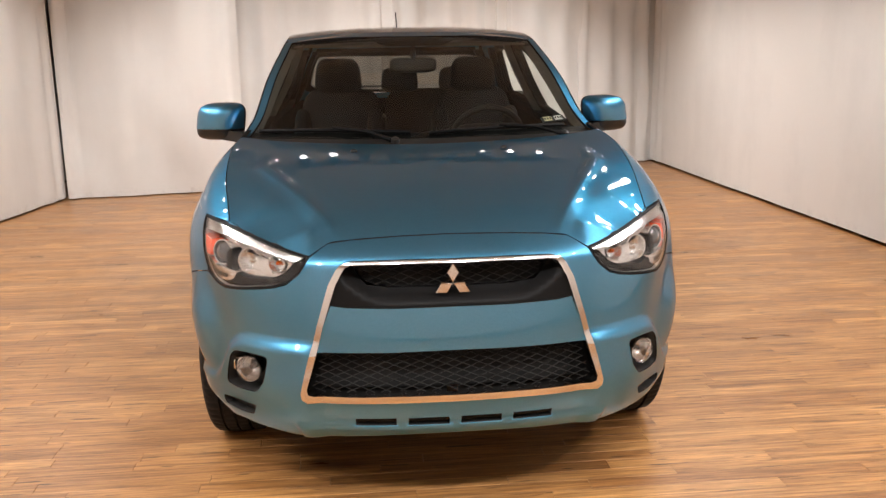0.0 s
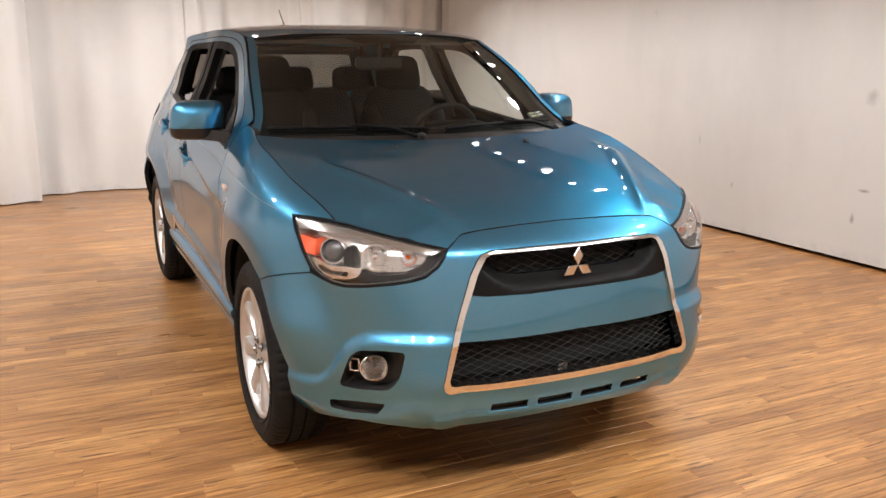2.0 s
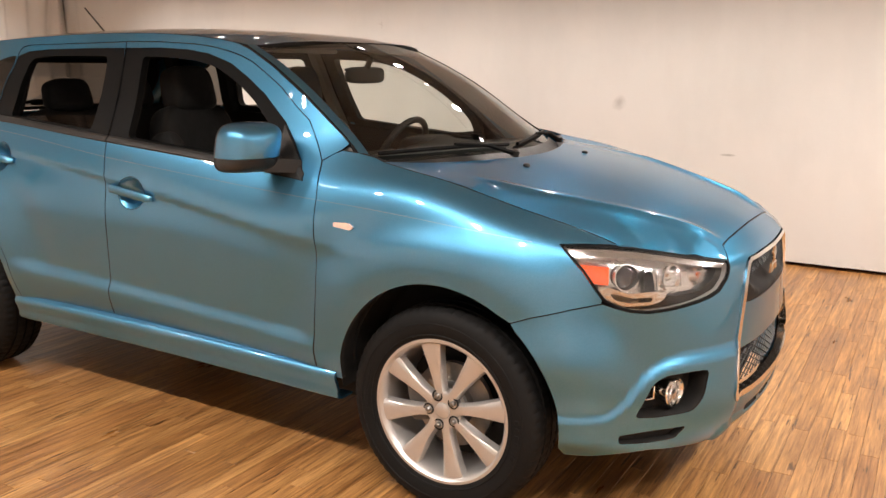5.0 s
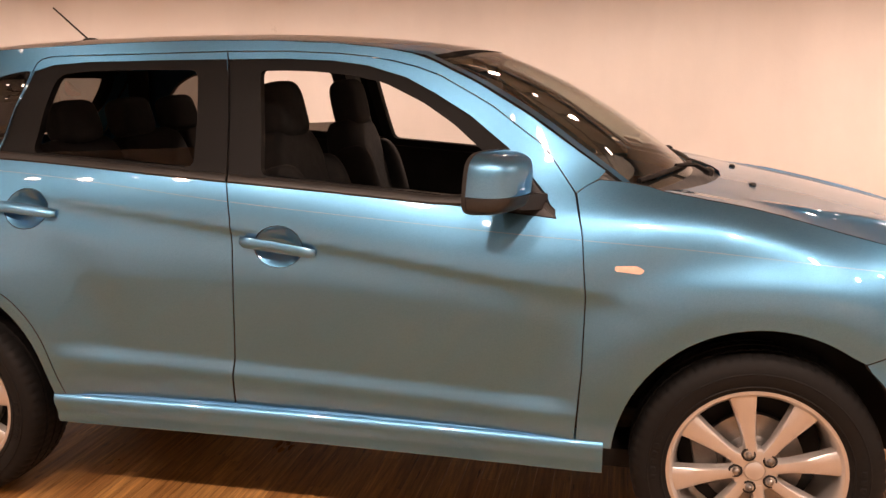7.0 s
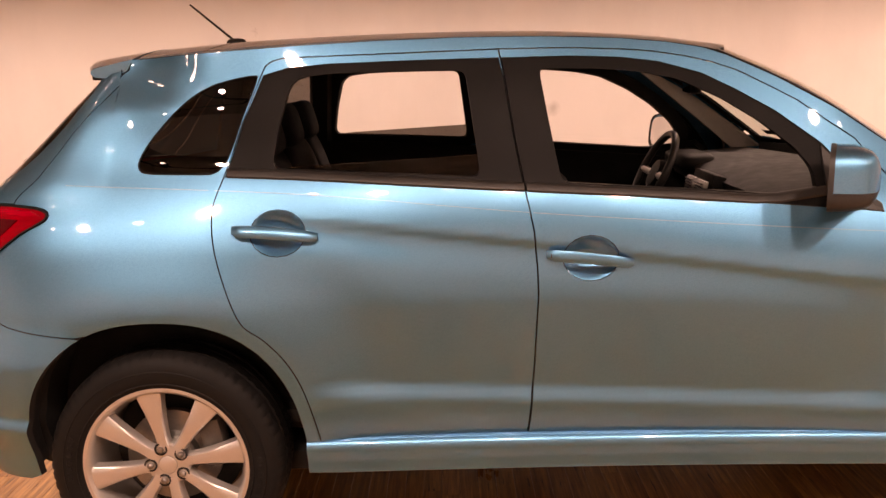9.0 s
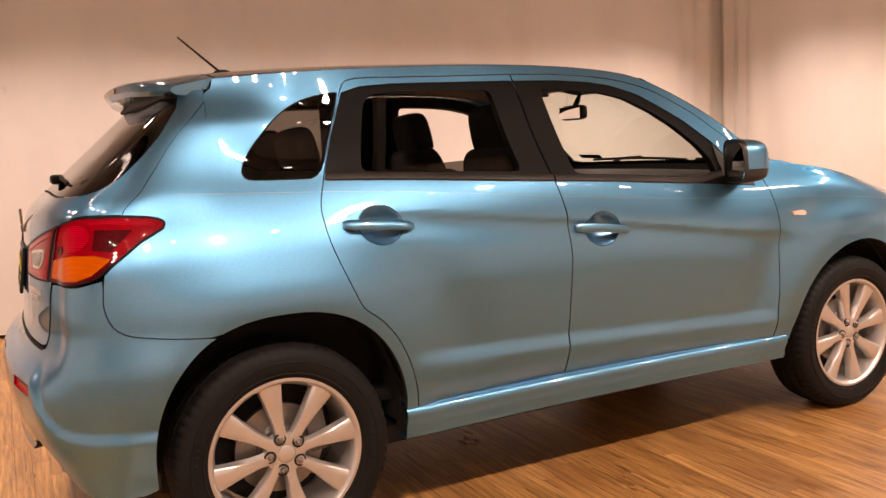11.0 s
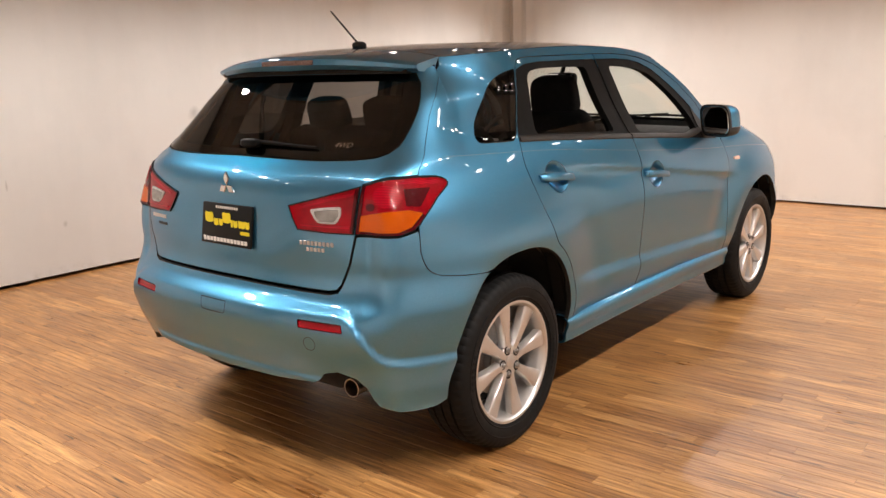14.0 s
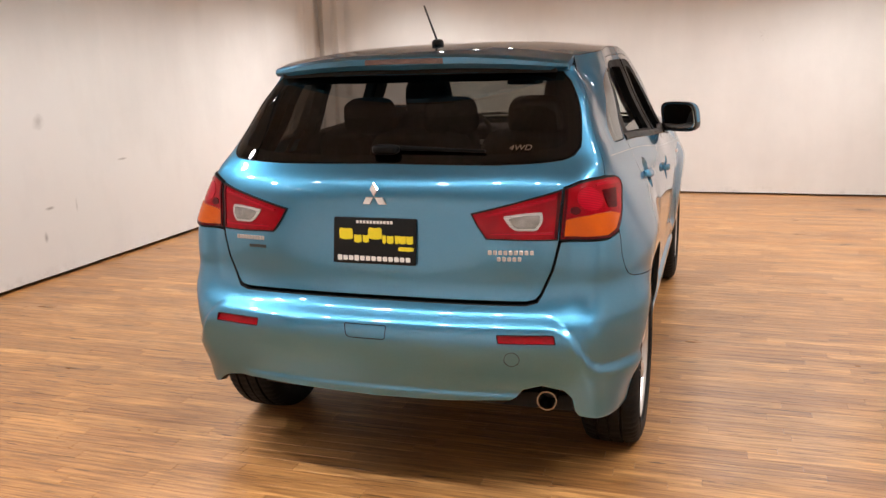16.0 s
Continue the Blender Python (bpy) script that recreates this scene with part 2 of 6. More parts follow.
STAINED = curtain_material("stained_backdrop_cloth", (0.74, 0.73, 0.71), (((3.6, 1.03, .32), (1, .045, .10), .6), ((3.6, .96, .53), (1, .15, .035), .7), ((3.6, .68, .51), (1, .03, .13), .45), ((3.6, .09, .80), (1, .14, .02), .5),
                                                                                     ((3.6, .97, 1.17), (1, .12, .16), .35), ((3.6, 2.6, .75), (1, .02, .10), .4), ((3.6, 2.2, .4), (1, .05, .07), .35)))
TAN = curtain_material("cream_backdrop_cloth", (0.72, 0.67, 0.62))
CEIL = plain("dark_ceiling_paint", (0.42, 0.405, 0.385), 0.9, 0, 0.3, 1.5)
EDGE = plain("dark_floor_gap", (0.03, 0.022, 0.015), 0.9)
WOOD = wood_material()
BULB = glow_material("warm_lamp_glow", LAMP_COLOUR, LAMP_POWER)
# ---- the car's outer surface: a plan outline, moved inwards by height profiles ----
def spline(xs, ys):
    """A smooth curve through a few stations."""
    xs, ys = np.array(xs, float), np.array(ys, float)
    d = np.diff(ys) / np.diff(xs)
    m = np.concatenate(([d[0]], (d[1:] + d[:-1]) / 2, [d[-1]]))

    def at(x):
        if x <= xs[0]:
            return ys[0] + m[0] * (x - xs[0])
        if x >= xs[-1]:
            return ys[-1] + m[-1] * (x - xs[-1])
        i = int(np.searchsorted(xs, x)) - 1
        h = xs[i + 1] - xs[i]
        t = (x - xs[i]) / h
        return float((1 + 2 * t) * (1 - t) ** 2 * ys[i] + t * (1 - t) ** 2 * h * m[i] + t * t * (3 - 2 * t) * ys[i + 1] + t * t * (t - 1) * h * m[i + 1])
    return at


def smoothed(xs, ys, blur):
    """The same, faired so that reflections run evenly along it."""
    f = spline(xs, ys)
    g = np.linspace(xs[0] - 1, xs[-1] + 1, int((xs[-1] - xs[0] + 2) / (blur / 8)))
    v = np.array([f(q) for q in g])
    k = np.exp(-.5 * (np.arange(-32, 33) / 8) ** 2)
    v = np.convolve(np.pad(v, 32, mode="edge"), k / k.sum(), "valid")
    return lambda x: float(np.interp(x, g, v))


def sstep(a, b, x):
    t = min(1.0, max(0.0, (x - a) / (b - a)))
    return t * t * (3 - 2 * t)


def bell(x, w):
    return math.exp(-(x / w) ** 2)


PLAN_A = (0, .16, .32, .46, .585, .69, .774, .836, .874, .892, .886, .877, .876, .884, .893, .884, .863, .82, .75, .640, .442, .25, 0)
PLAN_Y = (-.885, -.88, -.862, -.826, -.765, -.68, -.565, -.43, -.27, 0, .4, .9, 1.7, 2.2, 2.6, 2.9, 3.08, 3.21, 3.305, 3.352, 3.392, 3.41, 3.416)
_k = np.concatenate(([0], np.cumsum(np.hypot(np.diff(PLAN_A), np.diff(PLAN_Y)))))
_sa, _sy = spline(_k, PLAN_A), spline(_k, PLAN_Y)
U_TAB = np.linspace(0, _k[-1], 1600)
A_TAB = np.array([_sa(k) for k in U_TAB])
Y_TAB = np.array([_sy(k) for k in U_TAB])
for _ in range(700):
    A_TAB[1:-1] = (A_TAB[:-2] + 2 * A_TAB[1:-1] + A_TAB[2:]) / 4
    Y_TAB[1:-1] = (Y_TAB[:-2] + 2 * Y_TAB[1:-1] + Y_TAB[2:]) / 4
U_END = float(_k[-1])
_ta, _ty = np.gradient(A_TAB), np.gradient(Y_TAB)
NX_TAB, NY_TAB = _ty / np.hypot(_ta, _ty), -_ta / np.hypot(_ta, _ty)
_front = Y_TAB < 0
_side = (Y_TAB > -.84) & (Y_TAB < 3.38)


def fx(a):
    """The place along the outline where the nose is a metres from the middle."""
    return float(np.interp(a, A_TAB[_front], U_TAB[_front]))


def rx(a):
    """The same at the tail."""
    k = Y_TAB > 2.7
    return float(np.interp(-a, -A_TAB[k], U_TAB[k]))


def sy(y):
    """The same on the flank, y metres behind the front axle."""
    return float(np.interp(y, Y_TAB[_side], U_TAB[_side]))


BASE = smoothed((.2, .26, .30, .38, .45, .55, .70, .85, 1.0, 1.6), (.12, .075, .050, .046, .034, .020, .009, .001, 0, 0), .02)
BELT = smoothed((-.6, -.4, -.2, 0, .15, .28, .54, 1.09, 1.6, 2.12, 2.44, 2.67, 3.0, 3.2), (.895, .937, .987, 1.036, 1.064, 1.063, 1.052, 1.092, 1.136, 1.178, 1.195, 1.205, 1.21, 1.21), .10)
TUCK = smoothed((-.6, -.3, 0, .28, .54, 1.0, 1.6, 2.3, 2.7, 2.95, 3.2), (.014, .020, .034, .046, .054, .056, .052, .116, .150, .150, .150), .10)
LEAN_IN = smoothed((-.6, -.3, 0, .28, .54, .9, 1.6, 2.3, 2.7, 3.2), (1.6, 2.15, 1.5, .95, .40, .37, .375, .26, .21, .21), .12)
NOSE = smoothed((.18, .22, .26, .32, .40, .55, .70, .80, .86, .89, .92, .95), (.26, .17, .09, .035, .004, .01, .02, .03, .046, .085, .14, .22), .010)
TAIL = smoothed((.22, .26, .31, .40, .50, .60, .655, .70, .74, .85, .95, 1.03, 1.08, 1.13, 1.17, 1.24, 1.31, 1.38, 1.45, 1.6), (.17, .12, .085, .045, .014, .0, .012, .045, .062, .070, .083, .089, .095, .122, .175, .254, .3325, .411, .49, .65), .010)
SHOULDER = smoothed((-.6, -.19, .17, .6, 1.58, 2.2, 2.94), (.90, .951, .983, 1.003, 1.079, 1.139, 1.177), .10)
CREASE = smoothed((.3, .5, .6, 1.585, 2.18, 2.5), (.826, .849, .861, .996, 1.062, 1.095), .10)
LOW = smoothed((.4, .56, 1.6, 2.06, 2.4), (.49, .497, .548, .567, .58), .10)
ARCH_F, ARCH_R = (0.0, .345, .405, .436, 2.0), (2.655, .345, .408, .455, 2.35)


def arch_gap(y, z, arch):
    cy, cz, ry, rz, k = arch
    return (abs((y - cy) / ry) ** k + abs((z - cz) / rz) ** k) ** (1 / k) * ry - ry


def relief(y, z):
    """What stands proud of the smooth flank: flares, creases, lower door swell."""
    d = 0.0
    for arch, lift in ((ARCH_F, .024), (ARCH_R, .020)):
        g = arch_gap(y, z, arch)
        if g < .5:
            if lift > .021:
                d += lift * (1 - sstep(.05, .24, g)) * sstep(.3, .5, z) * (1 - sstep(.88, 1.02, z))
            else:
                d += lift * bell(g - .02, .11) * sstep(.3, .5, z) * (1 - sstep(.8, 1.02, z))
            d -= .010 * bell(g - .26, .09) * sstep(.45, .6, z) * (1 - sstep(.85, 1.0, z))
    on = sstep(.25, .6, y) * (1 - sstep(2.0, 2.45, y))
    if on:
        k = z - CREASE(y)
        d += on * (.008 * sstep(-.020, .012, k) * (1 - sstep(.03, .20, k)) - .004 * bell(k + .04, .05) * (1 if k < -.04 else sstep(.03, -.04, k)))
        k = z - LOW(y)
        d += sstep(.42, .6, y) * (1 - sstep(2.05, 2.3, y)) * (.018 * (1 - sstep(-.025, .035, k)) * sstep(-.18, -.03, k))
    return d


LIP_F = spline((.40, .58, .70, .75, .80, .86, .91, .96, 1.07, 1.2), (.586, .588, .582, .566, .53, .45, .412, .402, .40, .40))
LIP_R = spline((4.43, 4.63, 4.735, 4.805, 4.845, 4.882, 4.932, 5.03, 5.28, 5.63), (.487, .487, .492, .515, .56, .615, .658, .667, .669, .669))


def lip_relief(u, z):
    """The raised lower faces of both bumpers, below a drawn line."""
    if u < 1.25:
        d = .020 * sstep(.75, 1.05, u) * (1 - sstep(.55, .72, z)) * sstep(.27, .34, z)
        return d + .012 * (1 - sstep(.485, .512, u)) * (1 - sstep(.332, .346, z)) + .019 * sstep(.40, .47, u) * (1 - sstep(1.12, 1.2, u)) * (1 - sstep(-.016, .026, z - LIP_F(u)))
    if u > 4.25:
        d = .026 * sstep(4.25, 4.5, u) * (1 - sstep(4.75, 5.0, u)) * (1 - sstep(.66, .80, z)) * sstep(.26, .62, z)
        return d + .014 * sstep(4.98, 5.08, u) * (1 - sstep(.400, .428, z)) + .018 * sstep(4.4, 4.5, u) * (1 - sstep(-.016, .026, z - LIP_R(u)))
    return 0.0


def fullness(y, z):
    """The quarter stands fuller beside its window than the doors do."""
    return .054 * sstep(1.19, 1.40, z) * sstep(1.85, 2.5, y) * (1 - .3 * sstep(2.6, 2.78, y)) * (1 - .7 * sstep(2.5, 2.78, y) * sstep(1.38, 1.52, z))


def flank_inset(y, z):
    zb, w = BELT(y), z - BELT(y)
    t = 1.585 * sstep(0, 1.7, (z - .82) / (zb - .82))
    soft = lambda q: (q + math.sqrt(q * q + .0016)) / 2
    up = max(0.0, w)
    return BASE(z) + TUCK(y) * t + LEAN_IN(y) * soft(w) + .06 * up * up - relief(y, z) - fullness(y, z)


def ring(u, z, off=0.0):
    """A point of the outer skin: u along the outline, at height z, off metres inside it."""
    flip = u < 0
    if flip:
        u = -u
    over = u > U_END
    if over:
        u = 2 * U_END - u
    a, y = float(np.interp(u, U_TAB, A_TAB)), float(np.interp(u, U_TAB, Y_TAB))
    nx, ny = float(np.interp(u, U_TAB, NX_TAB)), float(np.interp(u, U_TAB, NY_TAB))
    s = sstep(.4, .93, nx)
    if y < 1:
        other = NOSE(z)
    else:
        other = TAIL(z) - .014 * bell(z - .94, .09) * sstep(.16, .44, a) * (1 - sstep(.58, .8, a))
    inset = (s * flank_inset(y, z) if s else 0) + ((1 - s) * other if s < 1 else 0) - lip_relief(u, z)
    a, y = a - nx * inset, y - ny * inset
    if z > 1.10 and y > 2.6 and u > 4.1:
        a, y = hatch(u, z, a, y)
    a, y = a - nx * off, y - ny * off
    return (-a if flip or over else a, y, z)


HATCH_Y = 2.77
SIDE_Y = sy(HATCH_Y)
_hatch = {}


def hatch(u, z, a, y):
    """Above the tail lamps the tail narrows to a rounded, bowed hatch."""
    if u not in _hatch:
        p = ring(u, 1.10)
        _hatch[u] = (max(0.0, p[0]) / .797, (p[1] - HATCH_Y) / .566)
    p, q = _hatch[u]
    if q <= 0:
        return a, y
    n = 4.2 + .3 * sstep(1.2, 1.45, z)
    r = (p ** n + q ** n) ** (-1 / n)
    side = float(np.interp(SIDE_Y, U_TAB, A_TAB)) - flank_inset(HATCH_Y, z) - .02 * sstep(1.2, 1.45, z) * q
    w = sstep(1.10, 1.20, z) * sstep(0, .12, q)
    return a + w * (side * p * r - a), y + w * (HATCH_Y + (3.416 - TAIL(z) - HATCH_Y) * q * r - y)


def ru(a, z):
    """The place along the outline where the tail is a metres from the middle at height z."""
    lo, hi = 4.25, U_END
    for _ in range(30):
        m = (lo + hi) / 2
        lo, hi = (m, hi) if ring(m, z)[0] > a else (lo, m)
    return (lo + hi) / 2

# ---- building helpers ----
from mathutils import geometry


def part(name, bm, mat, parent=None, label="", smooth=True):
    me = bpy.data.meshes.new(name)
    bm.normal_update()
    bm.to_mesh(me)
    bm.free()
    me.materials.append(mat)
    if smooth:
        me.polygons.foreach_set("use_smooth", [True] * len(me.polygons))
        me.set_sharp_from_angle(angle=radians(38))
    ob = new(name, me)
    ob.parent = parent
    return tagged(ob, label)


def inside(p, poly):
    x, y, odd, j = p[0], p[1], False, len(poly) - 1
    for i in range(len(poly)):
        (xi, yi), (xj, yj) = poly[i], poly[j]
        if (yi > y) != (yj > y) and x < (xj - xi) * (y - yi) / (yj - yi) + xi:
            odd = not odd
        j = i
    return odd


def offset_poly(poly, g):
    """The outline drawn in by g."""
    n = len(poly)
    area = sum(poly[i][0] * poly[(i + 1) % n][1] - poly[(i + 1) % n][0] * poly[i][1] for i in range(n))
    s = 1 if area > 0 else -1
    out = []
    for i in range(n):
        p0, p1, p2 = Vector(poly[i - 1]), Vector(poly[i]), Vector(poly[(i + 1) % n])
        d1, d2 = (p1 - p0), (p2 - p1)
        if d1.length < 1e-9 or d2.length < 1e-9:
            out.append(tuple(p1))
            continue
        d1, d2 = d1.normalized(), d2.normalized()
        n1, n2 = Vector((-d1.y, d1.x)) * s, Vector((-d2.y, d2.x)) * s
        b = n1 + n2
        b = b / max(0.5, b.length_squared / 2) if b.length > 1e-6 else n1
        out.append(tuple(p1 + b * g))
    return out


def resample(poly, step):
    out = []
    for i in range(len(poly)):
        p, q = Vector(poly[i]), Vector(poly[(i + 1) % len(poly)])
        k = max(1, int(math.ceil((q - p).length / step)))
        out += [tuple(p.lerp(q, j / k)) for j in range(k)]
    return out


def rounded(poly, r, n=4):
    """The outline with its corners rounded off."""
    out = []
    for i in range(len(poly)):
        p0, p1, p2 = Vector(poly[i - 1]), Vector(poly[i]), Vector(poly[(i + 1) % len(poly)])
        a, b = p0 - p1, p2 - p1
        k = min(r, a.length * .45, b.length * .45)
        s, e = p1 + a.normalized() * k, p1 + b.normalized() * k
        for j in range(n + 1):
            t = j / n
            out.append(tuple(s.lerp(p1, t).lerp(p1.lerp(e, t), t)))
    return out


def panel(name, fn, outer, mat, parent, holes=(), step=.035, off=0.0, depth=.014, gap=.0, sgn=-1, label="", lip=True):
    """A sheet of the surface fn(u, v, off) inside the outline, with turned-in edges of that depth."""
    loops = [resample(offset_poly(outer, gap), step * .7)] + [resample(offset_poly(h, -gap), step * .7) for h in holes]
    pts, edges = [], []
    for lp in loops:
        k = len(pts)
        pts += lp
        edges += [(k + i, k + (i + 1) % len(lp)) for i in range(len(lp))]
    us, vs = [p[0] for p in loops[0]], [p[1] for p in loops[0]]
    bound = np.array(pts)
    for i in range(int((max(us) - min(us)) / step) + 2):
        for j in range(int((max(vs) - min(vs)) / step) + 2):
            p = (min(us) + (i + .5 * (j % 2)) * step, min(vs) + j * step)
            if inside(p, loops[0]) and not any(inside(p, h) for h in loops[1:]) and np.min(np.hypot(bound[:, 0] - p[0], bound[:, 1] - p[1])) > step * .45:
                pts.append(p)
    vo, _, fo, orig, _, _ = geometry.delaunay_2d_cdt([Vector(p) for p in pts], edges, [], 0, 1e-7)
    tris = []
    for f in fo:
        c = (sum(vo[i].x for i in f) / 3, sum(vo[i].y for i in f) / 3)
        if inside(c, loops[0]) and not any(inside(c, h) for h in loops[1:]):
            tris.append(list(f))
    where = {}
    for i, o in enumerate(orig):
        for k in o:
            where[k] = i

    def place(p, o):
        a, y, z = fn(p[0], p[1], o)
        return Vector((sgn * a, y, z))
    co, no, h = [], [], .005
    mid = Vector((0, 1.25, .55))
    for v in vo:
        p = place(v, off)
        n = (place((v.x + h, v.y), off) - place((v.x - h, v.y), off)).cross(place((v.x, v.y + h), off) - place((v.x, v.y - h), off))
        n = n.normalized() if n.length > 1e-12 else Vector((0, 0, 1))
        co.append(p)
        no.append(n)
    f0 = tris[len(tris) // 2]
    cen = (co[f0[0]] + co[f0[1]] + co[f0[2]]) / 3
    if no[f0[0]].dot(cen - mid) < 0:
        no = [-n for n in no]
    faces = []
    for f in tris:
        a, b, c = (co[i] for i in f)
        faces.append(f if (b - a).cross(c - a).dot(no[f[0]]) > 0 else f[::-1])
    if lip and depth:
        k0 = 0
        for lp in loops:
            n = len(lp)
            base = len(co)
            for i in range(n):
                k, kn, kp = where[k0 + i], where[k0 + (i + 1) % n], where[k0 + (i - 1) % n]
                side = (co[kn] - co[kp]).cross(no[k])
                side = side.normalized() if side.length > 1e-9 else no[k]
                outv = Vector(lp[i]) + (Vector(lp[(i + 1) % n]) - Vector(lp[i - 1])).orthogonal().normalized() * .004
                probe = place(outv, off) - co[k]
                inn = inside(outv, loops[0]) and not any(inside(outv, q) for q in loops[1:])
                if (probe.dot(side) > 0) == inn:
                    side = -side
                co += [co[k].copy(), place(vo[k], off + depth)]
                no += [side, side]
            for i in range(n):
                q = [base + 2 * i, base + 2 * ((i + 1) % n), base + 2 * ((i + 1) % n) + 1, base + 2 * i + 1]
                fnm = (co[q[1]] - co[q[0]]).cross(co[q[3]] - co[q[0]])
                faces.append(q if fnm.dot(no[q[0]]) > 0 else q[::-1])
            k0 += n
    me = bpy.data.meshes.new(name)
    me.from_pydata([tuple(c) for c in co], [], faces)
    me.polygons.foreach_set("use_smooth", [True] * len(me.polygons))
    me.update()
    me.normals_split_custom_set_from_vertices([tuple(n) for n in no])
    me.materials.append(mat)
    # turned-in edges of painted sheets are blackened to paint the gaps' shade
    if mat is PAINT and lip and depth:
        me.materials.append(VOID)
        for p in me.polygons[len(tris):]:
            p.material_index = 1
    ob = new(name, me)
    ob.parent = parent
    return tagged(ob, label)


def solid(loops, close=True, caps=True):
    """A bmesh through loops of points of equal count."""
    bm = bmesh.new()
    rows = [[bm.verts.new(p) for p in lp] for lp in loops]
    n = len(rows[0])
    for r0, r1 in zip(rows, rows[1:]):
        for i in range(n if close else n - 1):
            bm.faces.new((r0[i], r0[(i + 1) % n], r1[(i + 1) % n], r1[i]))
    if caps and close:
        bm.faces.new(rows[0][::-1])
        bm.faces.new(rows[-1])
    bmesh.ops.recalc_face_normals(bm, faces=bm.faces)
    return bm


def box(cx, cy, cz, sx, sy_, sz, bevel=.01, seg=2, m=None):
    bm = bmesh.new()
    bmesh.ops.create_cube(bm, size=1, matrix=Matrix.Diagonal((sx, sy_, sz, 1)))
    if bevel:
        bmesh.ops.bevel(bm, geom=bm.edges[:], offset=bevel, segments=seg, affect="EDGES", profile=.6)
    bmesh.ops.transform(bm, matrix=Matrix.Translation((cx, cy, cz)) @ (m or Matrix()), verts=bm.verts)
    return bm


def join(*bms):
    out = bmesh.new()
    for b in bms:
        me = bpy.data.meshes.new("tmp")
        b.to_mesh(me)
        b.free()
        out.from_mesh(me)
        bpy.data.meshes.remove(me)
    return out


def tube(points, radius, n=8, taper=1.0):
    """A round bar along points."""
    pts = [Vector(p) for p in points]
    loops = []
    for i, p in enumerate(pts):
        d = (pts[min(i + 1, len(pts) - 1)] - pts[max(i - 1, 0)]).normalized()
        s = d.cross(Vector((0, 0, 1)) if abs(d.z) < .9 else Vector((1, 0, 0))).normalized()
        t = d.cross(s)
        r = radius * (1 + (taper - 1) * i / max(1, len(pts) - 1))
        loops.append([p + (s * math.cos(q) + t * math.sin(q)) * r for q in (2 * math.pi * k / n for k in range(n))])
    return solid(loops)


def lathe(profile, n=48, closed=True):
    """A body of revolution about the x axis from (x, r) stations."""
    loops = [[(x, r * math.cos(2 * math.pi * k / n), r * math.sin(2 * math.pi * k / n)) for k in range(n)] for x, r in profile]
    if closed:
        loops.append(loops[0])
        bm = solid(loops, caps=False)
        bmesh.ops.remove_doubles(bm, verts=bm.verts, dist=1e-6)
        bmesh.ops.recalc_face_normals(bm, faces=bm.faces)
        return bm
    return solid(loops, caps=True)


def pebble(c, h, e=.55, zr=(-9, 9), yr=(-9, 9), n=40, m=24):
    """A rounded block (a superellipsoid), cut off between heights and depths."""
    def pw(v):
        return math.copysign(abs(v) ** e, v)
    loops = []
    for i in range(m + 1):
        a = math.pi * (i / m - .5)
        a = max(-1.5, min(1.5, a))
        row = []
        for k in range(n):
            b = 2 * math.pi * k / n
            x, y, z = h[0] * pw(math.cos(a)) * pw(math.cos(b)), h[1] * pw(math.cos(a)) * pw(math.sin(b)), h[2] * pw(math.sin(a))
            row.append((c[0] + x, max(yr[0], min(yr[1], c[1] + y)), max(zr[0], min(zr[1], c[2] + z))))
        loops.append(row)
    bm = solid(loops)
    bmesh.ops.remove_doubles(bm, verts=bm.verts, dist=.0004)
    bmesh.ops.dissolve_degenerate(bm, dist=.0002, edges=bm.edges[:])
    bmesh.ops.recalc_face_normals(bm, faces=bm.faces)
    return bm


def empty(name, place=(0, 0, 0), **tags):
    ob = new(name)
    ob.location = place
    ob.empty_display_size = .1
    return tagged(ob, **tags)

# ---- the car ----
car = empty("car", (0, 0, 0), label="blue metallic compact crossover parked on the wooden floor", category="car")
AE = spline((-.6, -.4, -.2, 0, .15, .283, .35), (.692, .723, .752, .765, .769, .757, .750))


def edge_height(y):
    """Height at which the wing meets the bonnet's edge."""
    lo, hi, u = .80, 1.2, sy(y)
    for _ in range(30):
        m = (lo + hi) / 2
        lo, hi = (m, hi) if ring(u, m)[0] > AE(y) else (lo, m)
    return lo


EDGE_Y = [-.575 + .86 * i / 14 for i in range(15)]
EDGE_Z = [edge_height(y) for y in EDGE_Y]
EDGE_H = spline(EDGE_Y, EDGE_Z)


def ell(arch, a0, a1, n=18, grow=0.0):
    cy, cz, ry, rz, k = arch
    out = []
    for i in range(n + 1):
        q = radians(a0 + (a1 - a0) * i / n)
        c, s = math.cos(q), math.sin(q)
        c *= .94 if cy > 1 and c > 0 else 1.0
        r = (abs(c) ** k + abs(s) ** k) ** (-1 / k)
        out.append((sy(cy + (ry + grow) * r * c), cz + (rz + grow) * r * s))
    return out


def S(*pts):
    return [(sy(y), z) for y, z in pts]


def sym_front(half):
    """A closed outline across the nose from its half (u >= 0, from the middle top round to the middle bottom)."""
    return half + [(-u, z) for u, z in reversed(half) if u > .001]


def sym_rear(half):
    return half + [(2 * U_END - u, z) for u, z in reversed(half) if u < U_END - .001]


